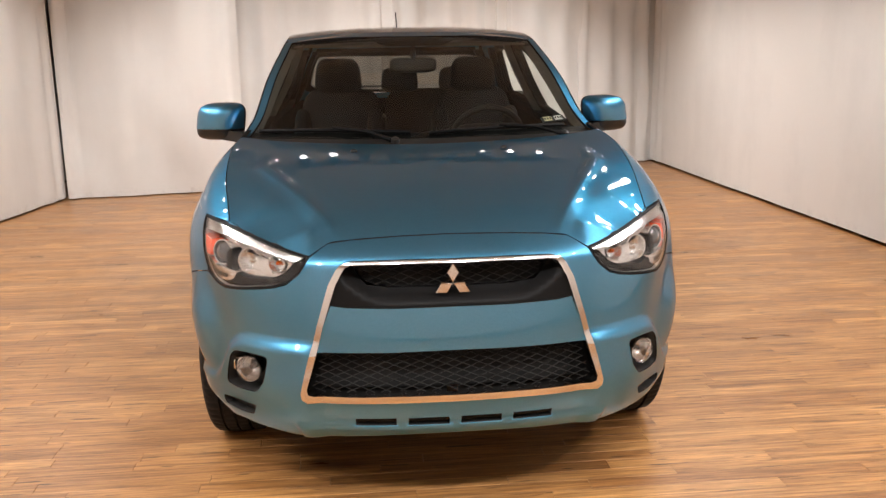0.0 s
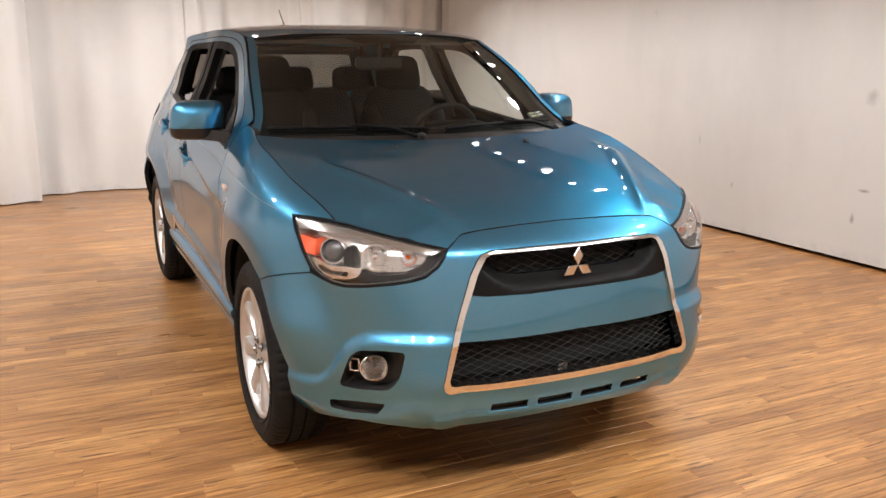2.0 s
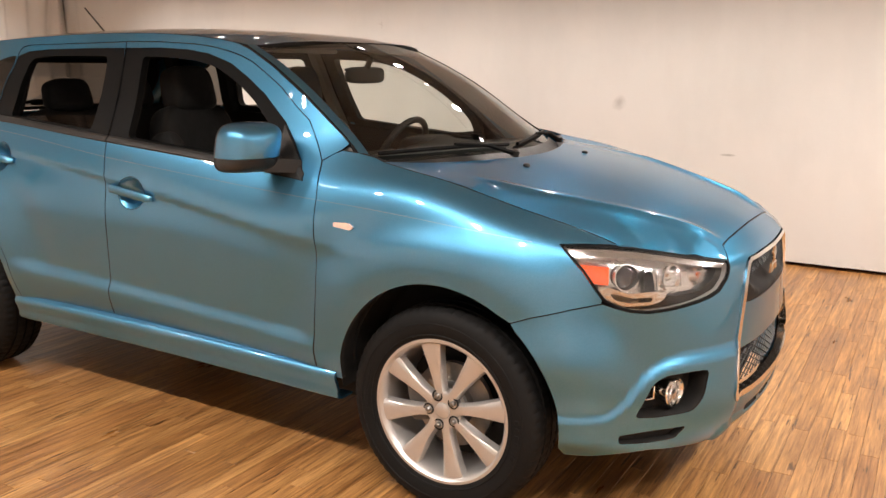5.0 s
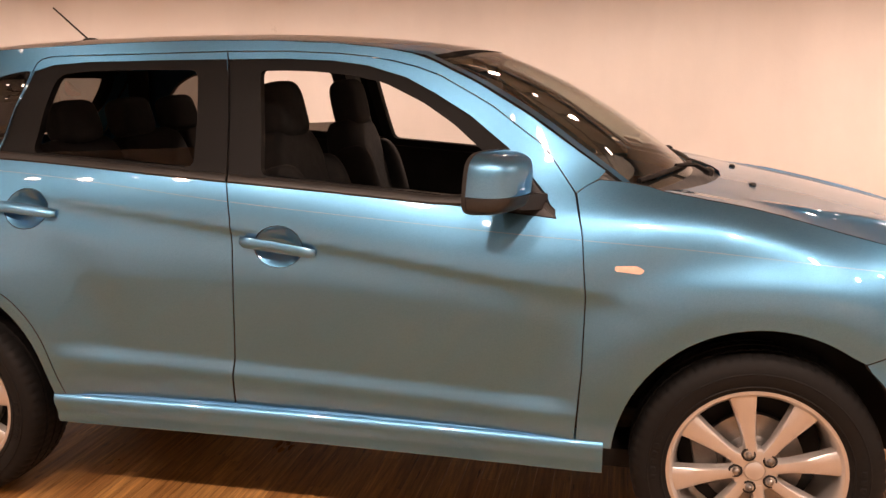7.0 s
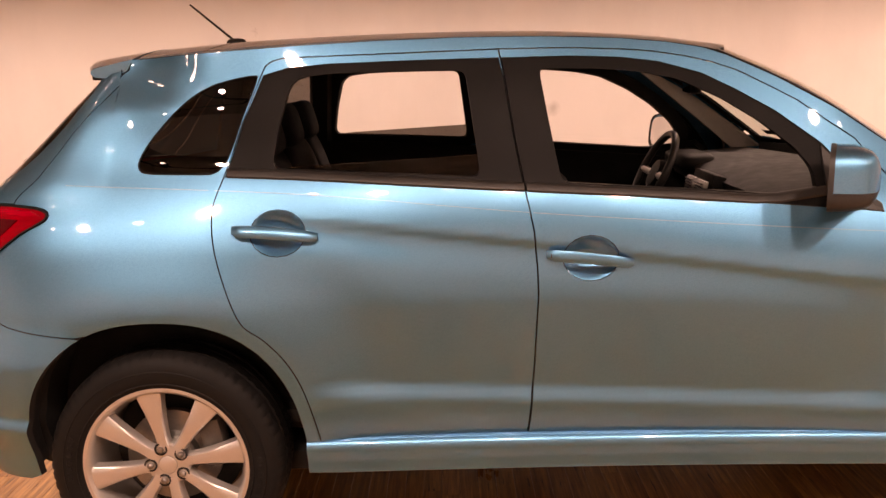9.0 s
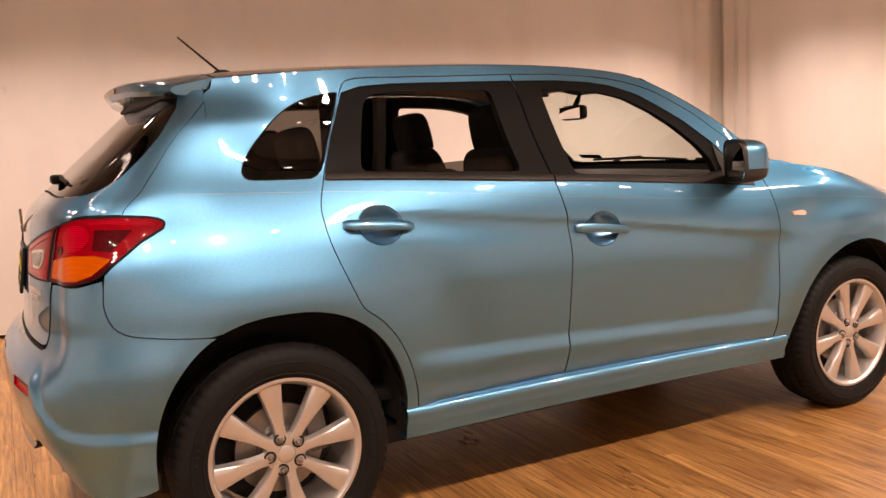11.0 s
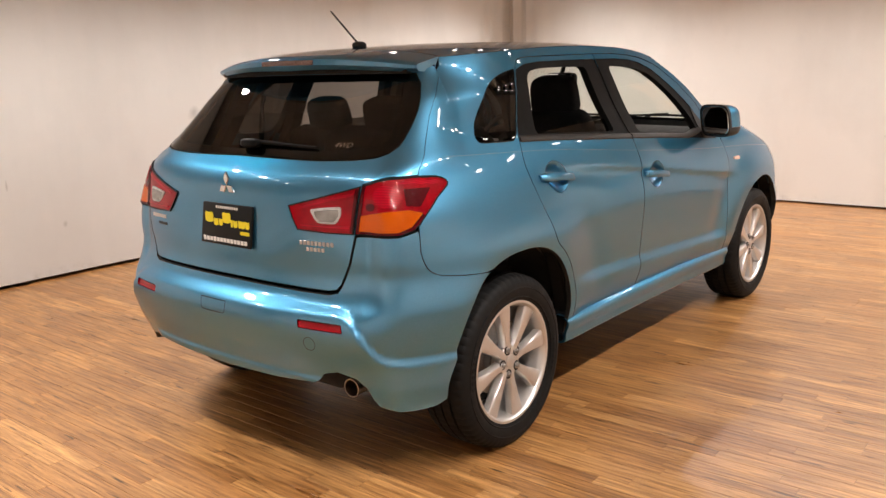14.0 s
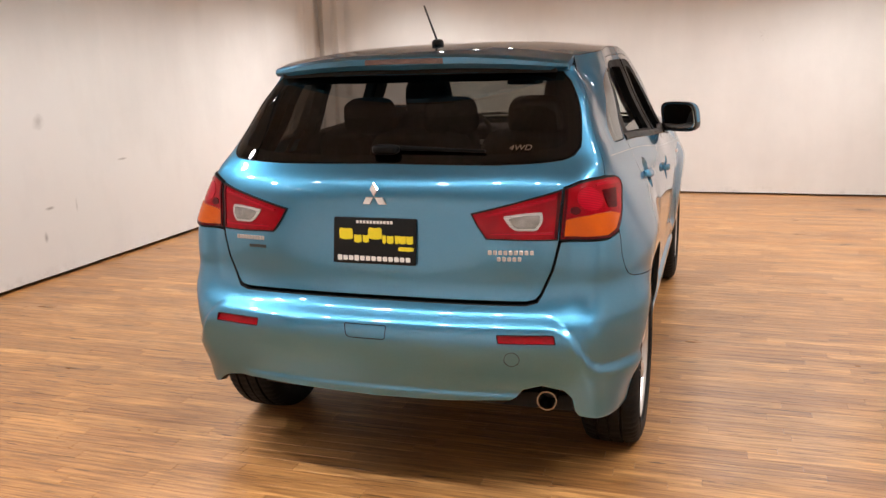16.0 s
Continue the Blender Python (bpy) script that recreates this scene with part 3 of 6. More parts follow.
HL = [(1.074, .930), (1.0, .9305), (.92, .928), (.835, .921), (.74, .908), (.636, .893), (.54, .879), (.458, .866), (.464, .845), (.486, .815), (.527, .785), (.57, .772), (.616, .764), (.67, .757),
      (.725, .750), (.80, .743), (.85, .746), (.895, .757), (.935, .778), (.965, .815), (1.0, .862), (1.045, .905)]
CH_OUT = [(0, .859), (.16, .859), (.313, .856), (.345, .847), (.36, .83), (.383, .787), (.423, .656), (.454, .53), (.471, .449), (.467, .432), (.452, .421), (.358, .420), (.18, .4215), (0, .422)]
CH_IN = [(0, .849), (.16, .849), (.312, .846), (.331, .838), (.342, .82), (.360, .787), (.403, .657), (.434, .532), (.452, .464), (.448, .448), (.432, .442), (.30, .4415), (.184, .443), (0, .443)]
FOG = [(.586, .552), (.66, .553), (.74, .545), (.775, .52), (.80, .465), (.825, .412), (.76, .412), (.64, .428), (.605, .47)]
VENT = [(.655, .376), (.76, .366), (.87, .352), (.868, .325), (.78, .325), (.684, .336)]
SLOTS = [[(.02 + k, .364), (.145 + k, .363), (.145 + k, .341), (.02 + k, .341)] for k in (0.0, .165)]
FOG_B, VENT_B = rounded(FOG, .02), rounded(VENT, .01)

# front bumper with its openings
arch_front = ell(ARCH_F, 118, 182, 14)
bump_half = [(0, .917), (.175, .914), (.325, .907), (.40, .899), (.42, .888), (.452, .864), (.462, .842), (.484, .812), (.525, .781), (.57, .768), (.616, .760), (.67, .753), (.725, .746), (.80, .739), (.85, .742), (.897, .753), (.94, .766), (1.04, .747),
             (1.150, .718), (1.212, .694)]
af = [p for p in ell(ARCH_F, 90, 186, 30) if p[0] < 1.212 and p[1] < .690]
bump_half += af + [(1.04, .268), (.96, .268), (.86, .283), (.763, .296), (.62, .29), (.535, .280), (.44, .284), (.34, .290), (.16, .298), (0, .302)]
mirror_l = lambda pl: [(-u, z) for u, z in reversed(pl)]
holes = [sym_front(CH_OUT), FOG_B, mirror_l(FOG_B), VENT_B, mirror_l(VENT_B)] + SLOTS + [mirror_l(s) for s in SLOTS]
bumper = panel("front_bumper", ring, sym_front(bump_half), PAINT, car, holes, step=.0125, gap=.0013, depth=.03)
panel("slot_backing", ring, sym_front([(0, .372), (.33, .372), (.33, .334), (0, .334)]), VOID, bumper, off=.055, depth=0, label="dark slots in the lower lip")

# chrome surround, body-coloured bar, black wedge and nets
panel("grille_surround", ring, sym_front(CH_OUT), CHROME, bumper, [sym_front(CH_IN)], step=.03, off=-.006, depth=.03, label="bright chrome grille surround")
panel("grille_bar", ring, sym_front([(0, .715), (.18, .713), (.33, .716), (.379, .722), (.403, .657), (.423, .577), (.18, .578), (0, .581)]), PAINT, bumper, off=.004, depth=.05, label="body-coloured bar across the grille")
panel("grille_backing", ring, sym_front([(0, .851), (.317, .850), (.352, .82), (.449, .47), (.438, .440), (0, .441)]), VOID, bumper, off=.085, depth=0)


def wedge(u, z, off=0.0):
    a, y, zz = ring(u, z, 0)
    t = sstep(.722, .775, z + .05 * max(0, (abs(u) - .20) / .12) ** 2 * -1)
    return ring(u, z, off + .006 + .055 * t)


panel("grille_frame", wedge, sym_front([(0, .765), (.2, .765), (.27, .775), (.30, .80), (.326, .840), (.343, .82), (.360, .787), (.381, .724), (.33, .719), (.18, .716), (0, .718)]), SATIN, bumper, step=.016, depth=.02, label="satin black grille frame")


def net(name, poly, off, parent, pitch=.0225, slope=.42, w=.0019):
    """A diamond net of thin bars inside an outline."""
    bm = bmesh.new()
    for s in (1, -1):
        c0, c1 = -1.5, 1.5
        k = int((c1 - c0) / pitch)
        for i in range(k):
            c = c0 + i * pitch
            run = []
            for j in range(-48, 49):
                u = j * .01
                z = .6 + c + s * slope * u
                if inside((u, z), poly):
                    run.append((u, z))
                elif run:
                    break
            if len(run) < 2:
                continue
            loops = []
            for u, z in run[::2] + ([run[-1]] if len(run) % 2 == 0 else []):
                a, y, zz = ring(u, z, off)
                loops.append([(-a, y, zz + w), (-a, y - w * 1.4, zz), (-a, y, zz - w), (-a, y + w * 1.4, zz)])
            rows = [[bm.verts.new(p) for p in lp] for lp in loops]
            for r0, r1 in zip(rows, rows[1:]):
                for q in range(4):
                    bm.faces.new((r0[q], r0[(q + 1) % 4], r1[(q + 1) % 4], r1[q]))
    return part(name, bm, NET, parent, "black diamond mesh", smooth=False)


net("upper_mesh", sym_front([(0, .846), (.31, .843), (.322, .838), (.30, .80), (.27, .775), (.2, .765), (0, .765)]), .052, bumper)
net("lower_mesh", sym_front([(0, .579), (.421, .576), (.434, .532), (.452, .464), (.436, .442), (0, .442)]), .035, bumper)


def badge(name, centre, size, parent, fn, sgn_y, label):
    """Three chrome rhombs meeting at a point."""
    hold = []
    for ang in (0, 120, 240):
        pts = []
        for p in ((0, 0), (.30, .5), (0, 1.0), (-.30, .5)):
            q = Matrix.Rotation(radians(ang), 2) @ Vector((p[0] * size, p[1] * size + size * .03))
            pts.append(q)
        loops = []
        for lift, k in ((.0, 1.06), (-.006, 1.06), (-.009, .9)):
            c = sum(pts, Vector((0, 0))) / 4
            row = []
            for p in pts:
                q = c + (p - c) * k
                a, y, z = fn(q.x, centre + q.y, lift)
                row.append((a, y, z))
            loops.append(row)
        hold.append(solid(loops))
    return part(name, join(*hold), CHROME, parent, label, smooth=False)


badge("emblem", .786, .058, bumper, lambda x, z, o: (x, -.842 + o, z), -1, "chrome three-diamond emblem on the grille")


# head lamps
def lathe_at(profile, centre, axis, n=32, closed=False):
    bm = lathe(profile, n, closed)
    q = Vector((1, 0, 0)).rotation_difference(Vector(axis).normalized()).to_matrix().to_4x4()
    bmesh.ops.transform(bm, matrix=Matrix.Translation(centre) @ q, verts=bm.verts)
    return bm


def head_lamp(sgn):
    lamp = panel("head_lamp", ring, HL, LENS, car, step=.03, gap=.001, depth=.0, off=.001, sgn=sgn, lip=False, label="clear head lamp lens over chrome reflectors")
    lamp.visible_shadow = False
    panel("reflector_field", ring, [(1.052, .910), (.92, .914), (.835, .908), (.64, .880), (.50, .853), (.55, .812), (.70, .780), (.80, .780), (.90, .785), (.985, .825)], BRIGHT, lamp, step=.03, off=.052, depth=.012, sgn=sgn, label="bright reflector field")
    panel("housing", ring, HL, SHELL, lamp, step=.03, gap=.001, off=.075, depth=-.072, sgn=sgn)
    panel("lamp_seal", ring, offset_poly(HL, -.0025), SATIN, lamp, [offset_poly(HL, .003)], step=.02, off=-.0012, depth=.01, sgn=sgn, label="black edge of the lamp")
    panel("dark_bezel", ring, [(.472, .850), (.498, .812), (.535, .787), (.62, .767), (.73, .753), (.80, .747), (.865, .750), (.83, .764), (.806, .785), (.815, .85), (.80, .862), (.783, .856), (.775, .795), (.70, .782), (.60, .788), (.545, .810), (.503, .848)], SATIN, lamp, step=.02, off=.020, depth=.05, sgn=sgn, label="dark lower bezel of the lamp")
    rim_top = [(1.06, .926), (.92, .922), (.835, .915), (.636, .887), (.47, .861), (.50, .848), (.64, .870), (.84, .897), (.95, .899), (1.03, .897)]
    panel("top_reflector", ring, rim_top, BRIGHT, lamp, step=.03, off=.007, depth=.04, sgn=sgn, label="chrome reflector strip")
    panel("side_reflector", ring, [(1.03, .880), (.925, .873), (.925, .822), (.985, .826)], ORANGE, lamp, step=.02, off=.008, depth=.04, sgn=sgn, label="orange side reflector")
    panel("lower_trim", ring, rounded([(.925, .815), (.96, .815), (.93, .775), (.87, .757), (.79, .762), (.75, .775), (.735, .80), (.80, .803), (.86, .795)], .012), BRIGHT, lamp, [rounded([(.90, .795), (.92, .795), (.90, .775), (.86, .768), (.79, .772), (.785, .786), (.85, .783)], .008)], step=.02, off=.010, depth=.04, sgn=sgn, label="chrome-edged lower bowl")

    def spot(name, u, z, r, mat, off, ball, label):
        a, y, zz = ring(u, z, off)
        u2 = min(max(u, .02), U_END)
        nrm = Vector((sgn * float(np.interp(u2, U_TAB, NX_TAB)) * .45, float(np.interp(u2, U_TAB, NY_TAB)), .05)).normalized()
        c = Vector((sgn * a, y, zz))
        ringbm = lathe_at([(-.05, r * .55), (-.02, r * .92), (.0, r * 1.12), (.006, r * 1.16), (.006, r * 1.05), (-.004, r * .98), (-.03, r * .6), (-.05, r * .3)], c, nrm, 32, True)
        ob = part(name, ringbm, BRIGHT, lamp, label)
        if ball:
            part("projector_lens", lathe_at([(-.03, r * .9), (-.012, r * .95), (.002, r * .85), (.012, r * .55), (.016, r * .02)], c, nrm, 32), mat, ob, "dark glass projector lens")
        else:
            part("bulb_shield", lathe_at([(-.04, r * .34), (-.012, r * .32), (-.004, r * .2), (-.002, r * .02)], c, nrm, 24), mat, ob)
    spot("low_beam", .868, .840, .036, plain("smoky_lens", (.05, .05, .055), .05, 0, .1, Coat_Weight=1.0) if sgn < 0 else bpy.data.materials["smoky_lens"], .035, True, "projector low beam in a chrome ring")
    spot("high_beam", .705, .832, .036, BRIGHT, .04, False, "chrome high beam bowl")
    spot("turn_lamp", .585, .833, .024, AMBER, .035, False, "amber turn lamp bowl")
    panel("reflector_floor", ring, [(.76, .858), (.62, .842), (.53, .84), (.53, .80), (.60, .79), (.72, .785), (.755, .80)], BRIGHT, lamp, [[(.745, .850), (.66, .848), (.66, .805), (.745, .805)], [(.61, .845), (.545, .836), (.55, .805), (.61, .80)]], step=.02, off=.04, depth=.03, sgn=sgn)


# fog lamps, vents
def fog_lamp(sgn):
    def pocket(u, z, off=0.0):
        return ring(u, z, off)
    pan = panel("fog_lamp", ring, FOG_B, BLACK, car, step=.02, off=.075, depth=-.07, sgn=sgn, label="round fog lamp in a black pocket of the bumper")
    a, y, z = ring(.70, .487, .03)
    c = Vector((sgn * a, y, z))
    ax = Vector((sgn * .35, -1, 0))
    r = .040
    ringp = part("lamp_ring", lathe_at([(-.05, r * .8), (.0, r * 1.0), (.012, r * 1.12), (.016, r * 1.06), (.01, r * .95), (-.03, r * .7)], c, ax, 36, True), CHROME, pan, "chrome ring")
    part("reflector", lathe_at([(-.035, .004), (-.030, r * .5), (-.012, r * .85), (.0, r * .92), (-.004, r * .94), (-.05, r * .8)], c, ax, 28, True), BRIGHT, ringp)
    part("bulb_cap", lathe_at([(-.040, .010), (-.012, .010), (-.006, .007), (-.004, .001)], c, ax, 16), BLACK, ringp)
    gl = part("lens", lathe_at([(.004, r * .95), (.012, r * .8), (.018, r * .4), (.02, .001)], c, ax, 28), LENS, ringp)
    gl.visible_shadow = False
    a2, y2, z2 = ring(.775, .485, .03)
    br = join(*[box(x_, 0, z_, w_, .018, h_, .003, 1) for x_, z_, w_, h_ in ((-.015, 0, .007, .046), (.015, 0, .007, .046), (0, .020, .036, .007), (0, -.020, .036, .007))])
    bmesh.ops.transform(br, matrix=Matrix.Translation((sgn * a2, y2, z2)) @ Matrix.Rotation(sgn * radians(38), 4, "Z"), verts=br.verts)
    part("bracket", br, CHROME, pan, "chrome bracket beside the fog lamp")
    panel("vent", ring, VENT_B, BLACK, car, step=.02, off=.03, depth=-.028, sgn=sgn, label="black vent below the fog lamp")


# wings
def wing(sgn):
    top = [(sy(y), EDGE_H(y)) for y in EDGE_Y]
    hl_back = [(.835, .925), (.92, .932), (1.0, .9345), (1.08, .934), (1.05, .905), (1.004, .86), (.97, .815), (.943, .780)]
    door = S((.467, 1.160), (.497, 1.147), (.530, 1.124), (.505, 1.008), (.49, .845), (.495, .624), (.510, .386), (.425, .376))
    arch = [p for p in ell(ARCH_F, 4, 122, 40) if not (p[0] < 1.212 and p[1] < .70)]
    outline = top + [(sy(.33), 1.144), (sy(.40), 1.155)] + door + arch + [(1.212, .695), (1.150, .719), (1.04, .748), (.943, .767)] + hl_back[::-1]
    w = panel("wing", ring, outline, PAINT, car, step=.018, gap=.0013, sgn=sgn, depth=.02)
    pale_line("shoulder_line", -.30, .50, w, sgn)
    lamp = rounded(S((.33, .926), (.352, .937), (.412, .934), (.412, .920), (.34, .914)), .008)
    panel("side_repeater", ring, lamp, plain("pale_repeater", (.75, .52, .42), .15, 0, .2, 60, Coat_Weight=1.0) if sgn < 0 else bpy.data.materials["pale_repeater"], w, step=.012, off=-.007, depth=.009, sgn=sgn, label="small pale side repeater lamp")


# bonnet
HZ = smoothed((-.80, -.77, -.74, -.68, -.58, -.4, -.2, 0, .15, .3, .36), (.893, .912, .927, .950, .981, 1.025, 1.066, 1.10, 1.124, 1.146, 1.153), .04)
HD = spline((-.80, -.70, -.58, -.3, 0, .283), (.13, .10, .056, .052, .044, .03))


def bonnet_raw(x, y):
    """Flat in the middle, falling outside two drawn ridges to the wings' edges."""
    a = abs(x)
    yy = max(y, -.575)
    e, ze, zc = AE(yy), EDGE_H(yy), HZ(y)
    soft = lambda q: (q + math.sqrt(q * q + .00012)) / 2
    ridge = .36 + .46 * min(.55, max(0.0, y + .72))
    fall = max(.01, (HZ(yy) - .035 * e * e - ze) / soft(e - ridge))
    z = zc - .035 * a * a - fall * soft(a - ridge) - .42 * max(0, -.70 - y) * sstep(.28, .46, a)
    z += .010 * bell(a - ridge, .026) * sstep(-.79, -.64, y) * (1 - sstep(-.22, .08, y))
    return z


# the bonnet's front edge follows the bumper and the lamps
BROW = [(0, .9178), (.175, .9148), (.325, .9078), (.40, .8998), (.42, .8888), (.452, .868), (.50, .8735), (.54, .8797), (.636, .8937), (.74, .9087), (.80, .917)]
WING_TOP = [ring(sy(y), z) for y, z in zip(EDGE_Y, EDGE_Z)]
BROW_PTS = [ring(u, z) for u, z in BROW]
BROW_FIX = [(x, y, z - bonnet_raw(x, y)) for x, y, z in BROW_PTS] + [(x, y, z - bonnet_raw(x, y)) for x, y, z in WING_TOP if y > -.56]


def bonnet_at(x, y, off=0.0):
    """The bonnet, drawn down to its front edge."""
    a, best = abs(x), (9.0, 0.0)
    for (x0, y0, d0), (x1, y1, d1) in zip(BROW_FIX, BROW_FIX[1:]):
        dx, dy = x1 - x0, y1 - y0
        k = min(1.0, max(0.0, ((a - x0) * dx + (y - y0) * dy) / (dx * dx + dy * dy)))
        d = math.hypot(a - x0 - k * dx, y - y0 - k * dy)
        if d < best[0]:
            best = (d, d0 + k * (d1 - d0))
    return (x, y, bonnet_raw(x, y) + best[1] * (1 - sstep(0, .16, best[0])) - off)


def bonnet():
    half = [(max(0, x), y - .001) for x, y, z in BROW_PTS] + [(x - .0005, y) for x, y, z in WING_TOP if y > -.56]
    half += [(.745, .284), (.60, .21), (.45, .145), (.30, .10), (.15, .07), (0, .06)]
    outline = half + [(-x, y) for x, y in reversed(half) if x > .001]
    h = panel("bonnet", bonnet_at, outline, PAINT, car, step=.024, gap=.001, depth=.004)
    for s in (-1, 1):
        x, y, z = bonnet_at(.29 * s, -.02)
        part("washer_nozzle", pebble((x, y, z + .003), (.013, .012, .008), .8, n=12, m=8), BLACK, h, "small black washer nozzle")


# wind screen: bowed between the two pillars
SCREEN_Y, SCREEN_Z = (.36, .411, .528, .681, .844, .985, 1.02), (1.12, 1.155, 1.235, 1.341, 1.435, 1.502, 1.518)
_sz = spline(SCREEN_Y, SCREEN_Z)


def screen_at(s, t, off=0.0):
    """s from -1 to 1 across, t from 0 at the cowl to 1 at the roof."""
    y = .36 + .65 * t
    e = ring(sy(y), _sz(y), .012)
    cy, cz = .15 + .715 * t, 1.118 + .448 * t - .03 * t * t + .035 * math.sin(math.pi * t)
    k = s * s
    return (e[0] * s, cy + (e[1] - cy) * k, cz + (e[2] - cz) * k - off)


def screen_panel(name, poly, mat, off, parent, depth=0.0, label=""):
    flat = [(s * .68, t * .8) for s, t in poly]
    return panel(name, lambda u, v, o=0.0: screen_at(u / .68, v / .8, o), flat, mat, parent, step=.04, off=off, depth=depth, label=label)


def screen():
    w = screen_panel("wind_screen", [(-1, 0), (1, 0), (1, 1), (-1, 1)], GLASS, 0.0, car, label="clear wind screen with a dark top band")
    w.visible_shadow = False
    o = [(s * .68, t * .8) for s, t in ((-1, 0), (1, 0), (1, 1), (-1, 1))]
    i = rounded([(s * .68, t * .8) for s, t in ((-.972, .05), (.972, .05), (.972, .955), (.30, .955), (.26, .90), (.20, .865), (-.20, .865), (-.26, .90), (-.30, .955), (-.972, .955))], .03)
    panel("screen_border", lambda u, v, oo=0.0: screen_at(u / .68, v / .8, oo), o, SATIN, w, [i], step=.04, off=.003, depth=0, label="black ceramic border of the screen")
    for d in (-1, 1):
        strip_ = [(d * k * .68, t_ * .8) for k, t_ in ((.966, .01), (1.004, .0), (1.004, 1.0), (.958, 1.0), (.954, .75), (.955, .45))]
        panel("pillar_strip", lambda u, v, oo=0.0: screen_at(u / .68, v / .8, oo), strip_ if d > 0 else strip_[::-1], PAINT, w, step=.03, off=-.006, depth=.012, label="body-coloured pillar beside the screen")
    # sticker low on the driver's side
    at = lambda u, v, oo=0.0: screen_at(u / .68, v / .8, oo)
    st = panel("inspection_sticker", at, [(-.485, .075), (-.595, .088), (-.595, .122), (-.485, .109)], SATIN, w, step=.04, off=.006, depth=0, label="two small paper stickers inside the glass")
    for u0, u1, mat in ((-.497, -.535, PALE), (-.548, -.585, WHITE)):
        panel("sticker_paper", at, [(u0, .082 - (u0 + .49) * .12), (u1, .082 - (u1 + .49) * .12), (u1, .108 - (u1 + .49) * .12), (u0, .108 - (u0 + .49) * .12)], mat, st, step=.04, off=.004, depth=0)
        for k in range(3):
            c = u0 + (u1 - u0) * (k + .5) / 3
            panel("print_bar", at, [(c + .004, .088 - (c + .49) * .12), (c - .004, .088 - (c + .49) * .12), (c - .004, .102 - (c + .49) * .12), (c + .004, .102 - (c + .49) * .12)], SATIN, st, step=.04, off=.003, depth=0)


# cowl and wipers
def cowl():
    loops = []
    n = 24
    front, back = [], []
    for i in range(n + 1):
        x = -.71 + 1.42 * i / n
        k = (x / .732) ** 2
        yf = .05 + .225 * k
        zf = bonnet_at(x, min(yf, .283))[2] - .022
        p = screen_at(x / .715 * .97, .02)
        loops.append([(x, yf, zf), (x, yf + .03, zf - .012), (x, p[1] - .02, p[2] - .008), (x, p[1] + .03, p[2] - .004), (x, p[1] + .03, p[2] - .05), (x, yf, zf - .05)])
    c = part("cowl", solid(loops), BLACK, car, "black plastic cowl below the wind screen")
    for s0, s1, t0, t1 in ((-.08, -.93, .035, .05), (.82, .02, .05, .03)):
        pts = []
        for i in range(9):
            q = i / 8
            x, y, z = screen_at(s0 + (s1 - s0) * q, t0 + (t1 - t0) * q + .012 * math.sin(math.pi * q))
            pts.append((x, y - .008, z + .009))
        w = part("wiper", tube(pts, .008, 6), SATIN, car, "black wiper lying on the screen")
        piv = Vector(screen_at((s0 + s1) / 2 + (.34 if s0 < 0 else .36), .0)) + Vector((0, -.05, .0))
        mid = Vector(pts[4])
        part("wiper_arm", tube([piv, piv.lerp(mid, .45) + Vector((0, 0, .02)), mid + Vector((0, 0, .01))], .010, 6, .6), SATIN, w)
        part("pivot_cap", lathe_at([(-.01, .018), (.012, .016), (.018, .008)], piv, (0, -.3, 1), 14), BLACK, w)


# roof
RAIL = spline((.98, 1.1, 1.3, 1.65, 2.0, 2.3, 2.55, 2.76), (1.508, 1.535, 1.558, 1.571, 1.568, 1.556, 1.543, 1.531))
CROWN = spline((.85, 1.0, 1.3, 1.7, 2.2, 2.6, 2.8, 3.02), (1.535, 1.562, 1.592, 1.606, 1.602, 1.586, 1.570, 1.542))


def roof_at(x, y, off=0.0):
    a = abs(x)
    if y < 2.76:
        yy = max(y, .98)
        e = ring(sy(yy), RAIL(yy))[0]
        ze = RAIL(yy)
    else:
        e = ring(sy(2.76), RAIL(2.76))[0]
        ze = RAIL(2.76) - (y - 2.76) * .22
    zc = CROWN(y)
    t = min(1.2, a / e)
    z = zc - (zc - ze) * t ** 2.7
    # pressed channels
    if y < 2.7:
        for c in (.17, .36):
            z -= .004 * bell(a - c, .016) * sstep(1.3, 1.5, y) * (1 - sstep(2.35, 2.5, y))
    return (a * (-1 if x < 0 else 1), y, z - off)


def roof():
    half = [(0, .875), (.2, .885), (.4, .92), (.52, .955), (.60, 1.0)]
    for i in range(1, 22):
        y = 1.0 + 1.74 * i / 21
        half.append((ring(sy(y), RAIL(y))[0], y))
    half += [(.40, 2.742), (.2, 2.744), (0, 2.745)]
    outline = half + [(-x, y) for x, y in reversed(half) if x > .001]
    r = panel("roof", roof_at, outline, PAINT, car, step=.032, gap=.0025, depth=.02)
    panel("headliner", roof_at, offset_poly(outline, .03), LINER, car, step=.08, off=.035, depth=.0, label="grey cloth headliner")
    z = roof_at(0, 2.58)[2]
    ant = part("aerial", pebble((0, 2.575, z + .008), (.022, .036, .018), .8, n=20, m=12), BLACK, car, "black rod aerial on the roof")
    part("rod", tube([(0, 2.58, z + .015), (0, 2.735, z + .148)], .0045, 8, .8), BLACK, ant)


